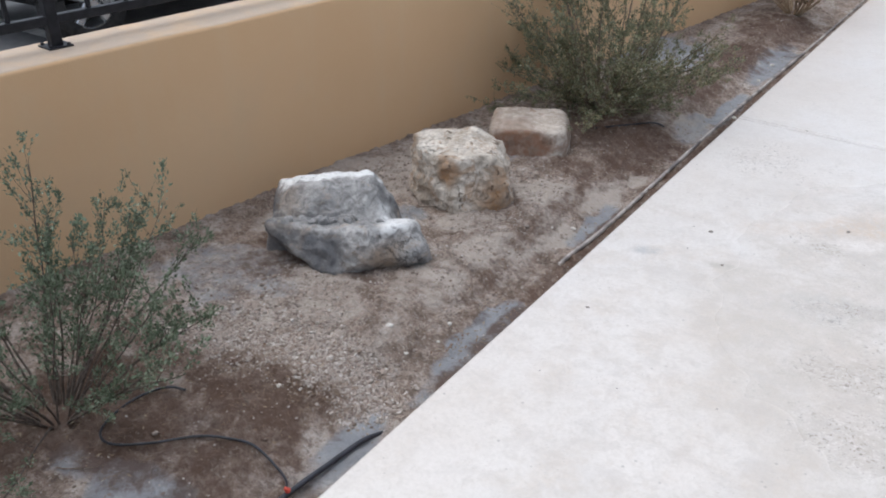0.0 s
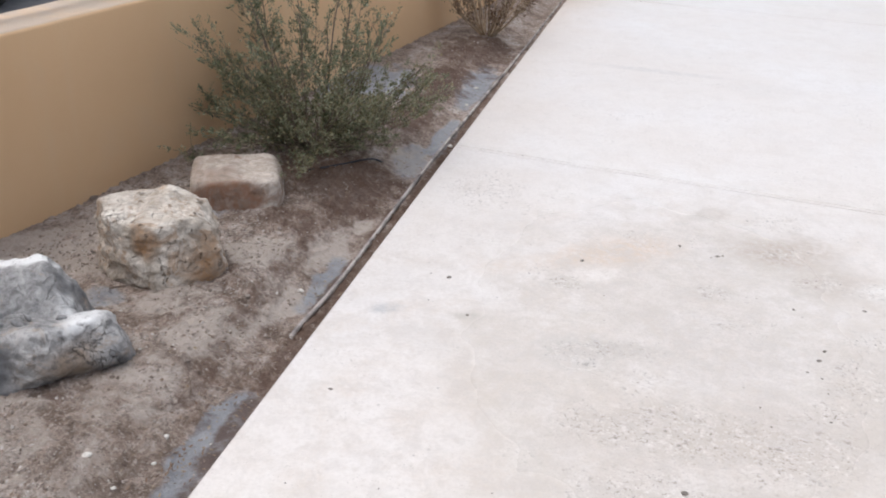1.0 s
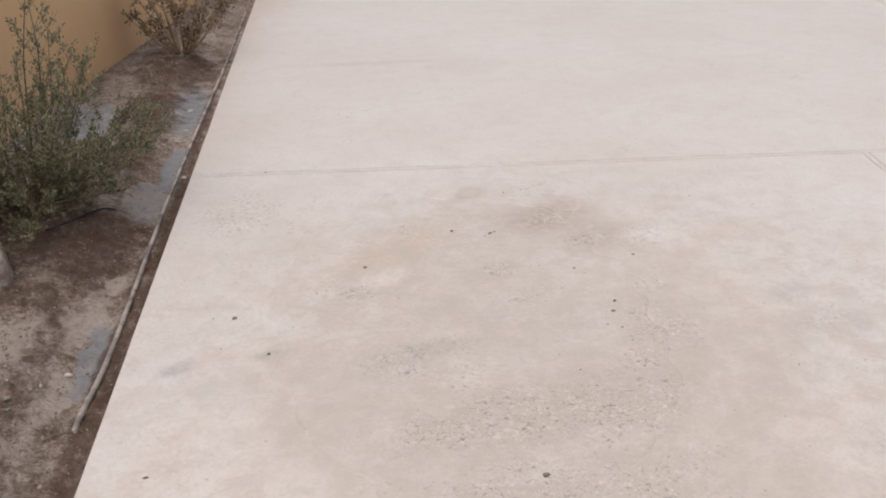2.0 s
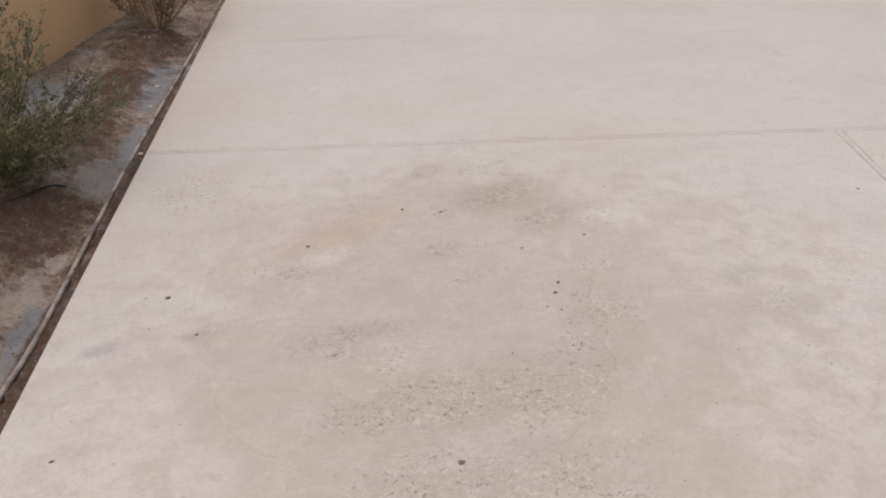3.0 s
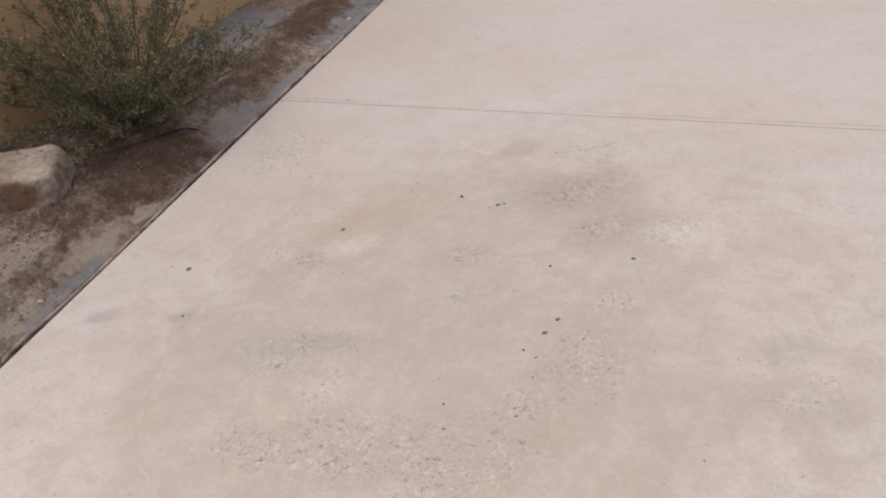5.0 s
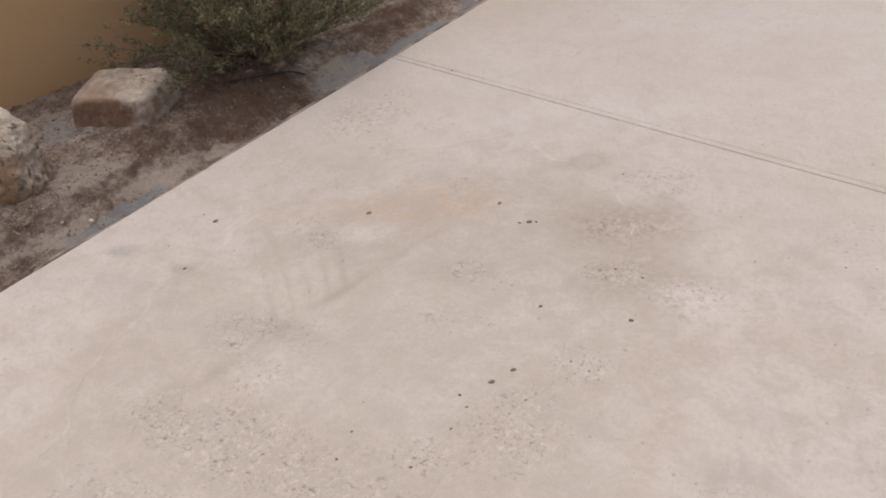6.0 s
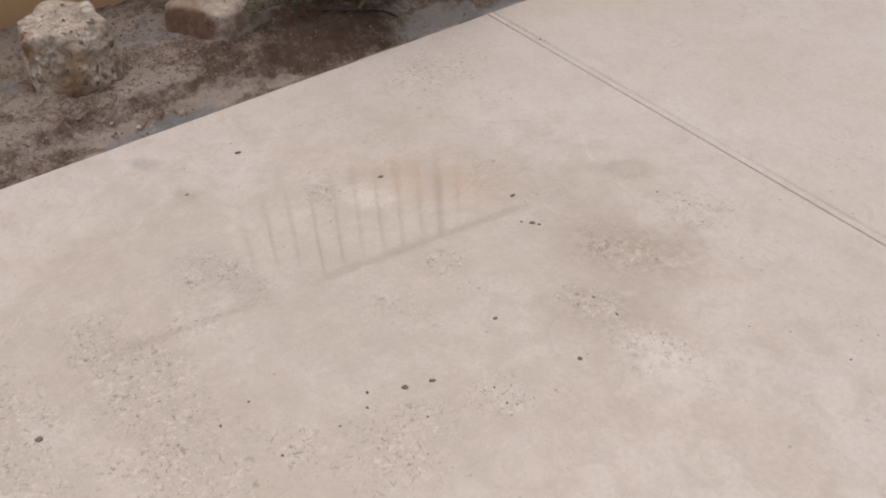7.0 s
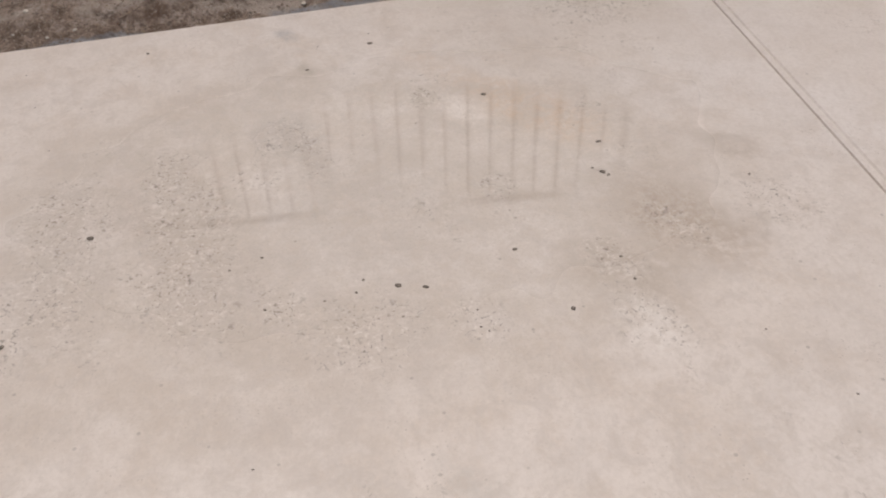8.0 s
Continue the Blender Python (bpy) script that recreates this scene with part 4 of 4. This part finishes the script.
CRUMBS = [(-0.421, 3.317, 0.011), (-0.864, 3.041, 0.014), (-0.746, 2.805, 0.008), (-0.045, 2.133, 0.012), (0.385, 2.924, 0.009), (1.693, 3.422, 0.010), (0.555, 3.235, 0.008), (0.361, 2.862, 0.010), (0.317, 3.172, 0.008), (-1.033, 2.291, 0.009), (-0.067, 3.558, 0.010), (0.075, 3.510, 0.011), (0.05, 3.49, 0.006), (0.094, 3.52, 0.007), (0.30, 1.95, 0.010), (-0.814, 4.339, 0.008), (0.318, 2.785, 0.0058), (0.357, 2.760, 0.0050), (0.163, 2.556, 0.0050), (0.353, 2.542, 0.0050), (0.364, 2.683, 0.0043), (0.468, 2.850, 0.0043), (0.496, 3.021, 0.0043), (0.551, 3.012, 0.0043), (0.569, 3.027, 0.0036), (0.419, 3.414, 0.0058), (0.503, 3.413, 0.0050), (-0.320, 3.072, 0.0036), (-0.894, 2.862, 0.0043), (-0.934, 3.049, 0.0043), (0.188, 2.473, 0.0050), (0.741, 3.622, 0.0036), (0.960, 3.705, 0.0043), (-0.505, 2.000, 0.0036), (-1.002, 1.894, 0.0036), (-0.776, 1.939, 0.0036), (0.794, 2.470, 0.0036), (0.206, 3.887, 0.0058)]
for i, (x, y, s) in enumerate(CRUMBS):
    pebble(x, y, s * 0.62, DARK_BIT, "tiny dark dirt crumb stuck on the concrete", 40 + i, z=0.001, flat=0.16, category="dirt crumb")


def litter(name, count, pick, size, material, label, seed):
    """Dry leaf flakes lying about."""
    rnd = random.Random(seed)
    verts, faces = [], []
    for i in range(count):
        x, y = pick(rnd)
        s = size * rnd.uniform(0.5, 1.4)
        m = Matrix.Translation((x, y, soil_z(x, y) + 0.006)) @ pose(0, 0, 0, rnd.uniform(-25, 25), rnd.uniform(-25, 25), rnd.uniform(0, 360))
        b = len(verts)
        verts += [m @ Vector(p) for p in ((-s, 0, 0), (0, s * 0.32, s * 0.10), (s, 0, s * 0.05), (0, -s * 0.32, s * 0.10), (0, 0, -s * 0.05))]
        faces += [(b, b + 4, b + 1), (b + 1, b + 4, b + 2), (b + 2, b + 4, b + 3), (b + 3, b + 4, b)]
    return tagged(raw(name, verts, faces, material), label, "leaf litter", kind="stuff")


def near_spots(spots):
    def pick(rnd):
        while True:
            cx, cy, r = spots[rnd.randrange(len(spots))]
            x, y = rnd.gauss(cx, r), rnd.gauss(cy, r)
            if wall_x(y) + 0.02 < x < edge_x(y) - 0.03:
                return x, y
    return pick


litter("leaf_litter", 800, near_spots([(-1.36, 2.20, 0.07), (-1.40, 2.42, 0.08), (-1.34, 1.95, 0.05), (-1.30, 3.0, 0.10), (-1.45, 6.35, 0.20), (-1.7, 4.0, 0.35), (-2.0, 1.05, 0.20), (-1.65, 1.35, 0.15), (-1.45, 3.6, 0.15)]), 0.007, LEAF_DRY, "dry brown leaf litter on the soil", 31)

def straw_litter(count, pick, seed):
    """Thin dry stalks and root fibres matted on the soil."""
    rnd = random.Random(seed)
    verts, faces = [], []
    for i in range(count):
        x, y = pick(rnd)
        turn, length, bend = rnd.uniform(0, 6.28), rnd.uniform(0.012, 0.045), rnd.uniform(-0.7, 0.7)
        pts = []
        for k in range(5):
            a = turn + bend * k / 4
            x, y = x + math.cos(a) * length / 4, y + math.sin(a) * length / 4
            pts.append((x, y, soil_z(x, y) + 0.006 + 0.010 * math.sin(k / 4 * math.pi) * rnd.random()))
        v, f = tube(pts, rnd.uniform(0.0004, 0.0008), 4, 0.5)
        faces += [tuple(j + len(verts) for j in face) for face in f]
        verts += v
    return tagged(raw("straw_litter", verts, faces, STRAW), "matted dry stalks and root fibres on the soil", "straw litter", kind="stuff")


straw_litter(420, near_spots([(-1.62, 1.40, 0.10), (-1.52, 1.45, 0.07), (-1.98, 1.05, 0.12), (-1.88, 1.12, 0.10)]), 33)


def twig(x, y, turn, length, seed):
    rnd = random.Random(seed)
    pts, q = [], Vector((x, y, 0))
    d = Vector((math.cos(radians(turn)), math.sin(radians(turn)), 0))
    for i in range(7):
        pts.append(on_soil(q.x, q.y, 0.007))
        d = (d + Vector((rnd.uniform(-0.3, 0.3), rnd.uniform(-0.3, 0.3), 0))).normalized()
        q = q + d * length / 6
    v, f = tube(pts, 0.0022, 6, 0.5)
    return tagged(raw("twig", v, f, BARK, smooth=True), "thin broken brown twig lying on the soil", "twig", "fallen twigs in the bed")


for i, (x, y, turn, length) in enumerate([(-1.36, 2.55, 60, 0.11), (-1.30, 2.86, 20, 0.07), (-1.95, 2.62, 35, 0.10), (-1.52, 3.32, 80, 0.13), (-1.60, 1.30, 150, 0.09), (-1.85, 0.86, 20, 0.12), (-1.42, 2.18, 100, 0.10), (-1.98, 1.18, 60, 0.14), (-1.32, 3.62, 75, 0.09)]):
    twig(x, y, turn, length, 70 + i)

# ---------------------------------------------------------------- parked car behind the wall
def parked_car():
    top = tagged(empty("car", pose(-6.5, 5.25, -0.146, 0, 0, 0)), "black parked car with silver alloy wheels on the asphalt", "car")
    # lengthwise outline: y, z
    outline = [(-1.74, 0.32), (-1.80, 0.62), (-1.74, 0.86), (-1.45, 0.98), (-0.75, 1.36), (0.35, 1.44), (1.15, 1.32), (1.75, 1.02), (2.2, 0.96), (2.28, 0.62), (2.2, 0.32)]
    bm = bmesh.new()
    rows = []
    for x, inset in ((-0.90, 1.0), (-0.84, 0.0), (0.84, 0.0), (0.90, 1.0)):
        row = []
        for y, z in outline:
            if inset:
                y, z = y * 0.985, 0.32 + (min(z, 0.97) - 0.32) * 0.96
            elif z > 1.0:
                pass
            row.append(bm.verts.new((x if z <= 1.0 or inset else x * 0.78, y, z)))
        rows.append(row)
    for a, b in zip(rows, rows[1:]):
        for i in range(len(outline)):
            j = (i + 1) % len(outline)
            bm.faces.new((a[i], a[j], b[j], b[i]))
    bm.faces.new(rows[0][::-1]), bm.faces.new(rows[-1])
    bmesh.ops.recalc_face_normals(bm, faces=bm.faces[:])
    bmesh.ops.bevel(bm, geom=bm.edges[:], offset=0.04, segments=2, affect="EDGES")
    part("body", bm, CAR_PAINT, top, smooth=True)
    for s in (-1, 1):
        bm = bmesh.new()
        ring = [bm.verts.new((s * x, y, z)) for x, y, z in ((0.885, -1.35, 0.99), (0.70, -0.70, 1.31), (0.69, 0.35, 1.385), (0.71, 1.05, 1.28), (0.885, 1.55, 1.0))]
        face = bm.faces.new(ring if s > 0 else ring[::-1])
        bmesh.ops.solidify(bm, geom=[face], thickness=0.02)
        part("side_window", bm, CAR_GLASS, top)
        part("sill", box(bmesh.new(), (0.05, 2.0, 0.12), (s * 0.88, 0, 0.30), 0.02), CAR_PAINT, top)
    for y in (-1.38, 1.38):
        for s in (-1, 1):
            bm = bmesh.new()
            verts = []
            prof = [(0.21, -0.09), (0.30, -0.105), (0.325, -0.08), (0.33, 0.08), (0.30, 0.105), (0.21, 0.09)]
            for k in range(32):
                a = 2 * math.pi * k / 32
                verts.append([bm.verts.new((d, r * math.cos(a), r * math.sin(a))) for r, d in prof])
            for k in range(32):
                for i in range(len(prof) - 1):
                    bm.faces.new((verts[k][i], verts[k][i + 1], verts[(k + 1) % 32][i + 1], verts[(k + 1) % 32][i]))
            wheel = part("wheel", bm, TYRE, top, "black tyre with silver alloy rim", True)
            wheel.matrix_basis = pose(s * 0.80, y, 0.33)
            rim = bmesh.new()
            bmesh.ops.create_cone(rim, cap_ends=True, segments=24, radius1=0.07, radius2=0.05, depth=0.05, matrix=pose(s * 0.075, 0, 0, 0, 90 * s, 0))
            for k in range(5):
                box(rim, (0.035, 0.065, 0.17), (s * 0.07, 0, 0.125), 0.008, 1)
                bmesh.ops.rotate(rim, verts=rim.verts, cent=(0, 0, 0), matrix=Matrix.Rotation(2 * math.pi / 5, 3, "X"))
            for k in range(24):
                box(rim, (0.16, 0.055, 0.016), (0, 0, 0.212), 0, 1)
                bmesh.ops.rotate(rim, verts=rim.verts, cent=(0, 0, 0), matrix=Matrix.Rotation(2 * math.pi / 24, 3, "X"))
            part("rim", rim, ALLOY, wheel, "silver five-spoke alloy rim")
    return top


parked_car()
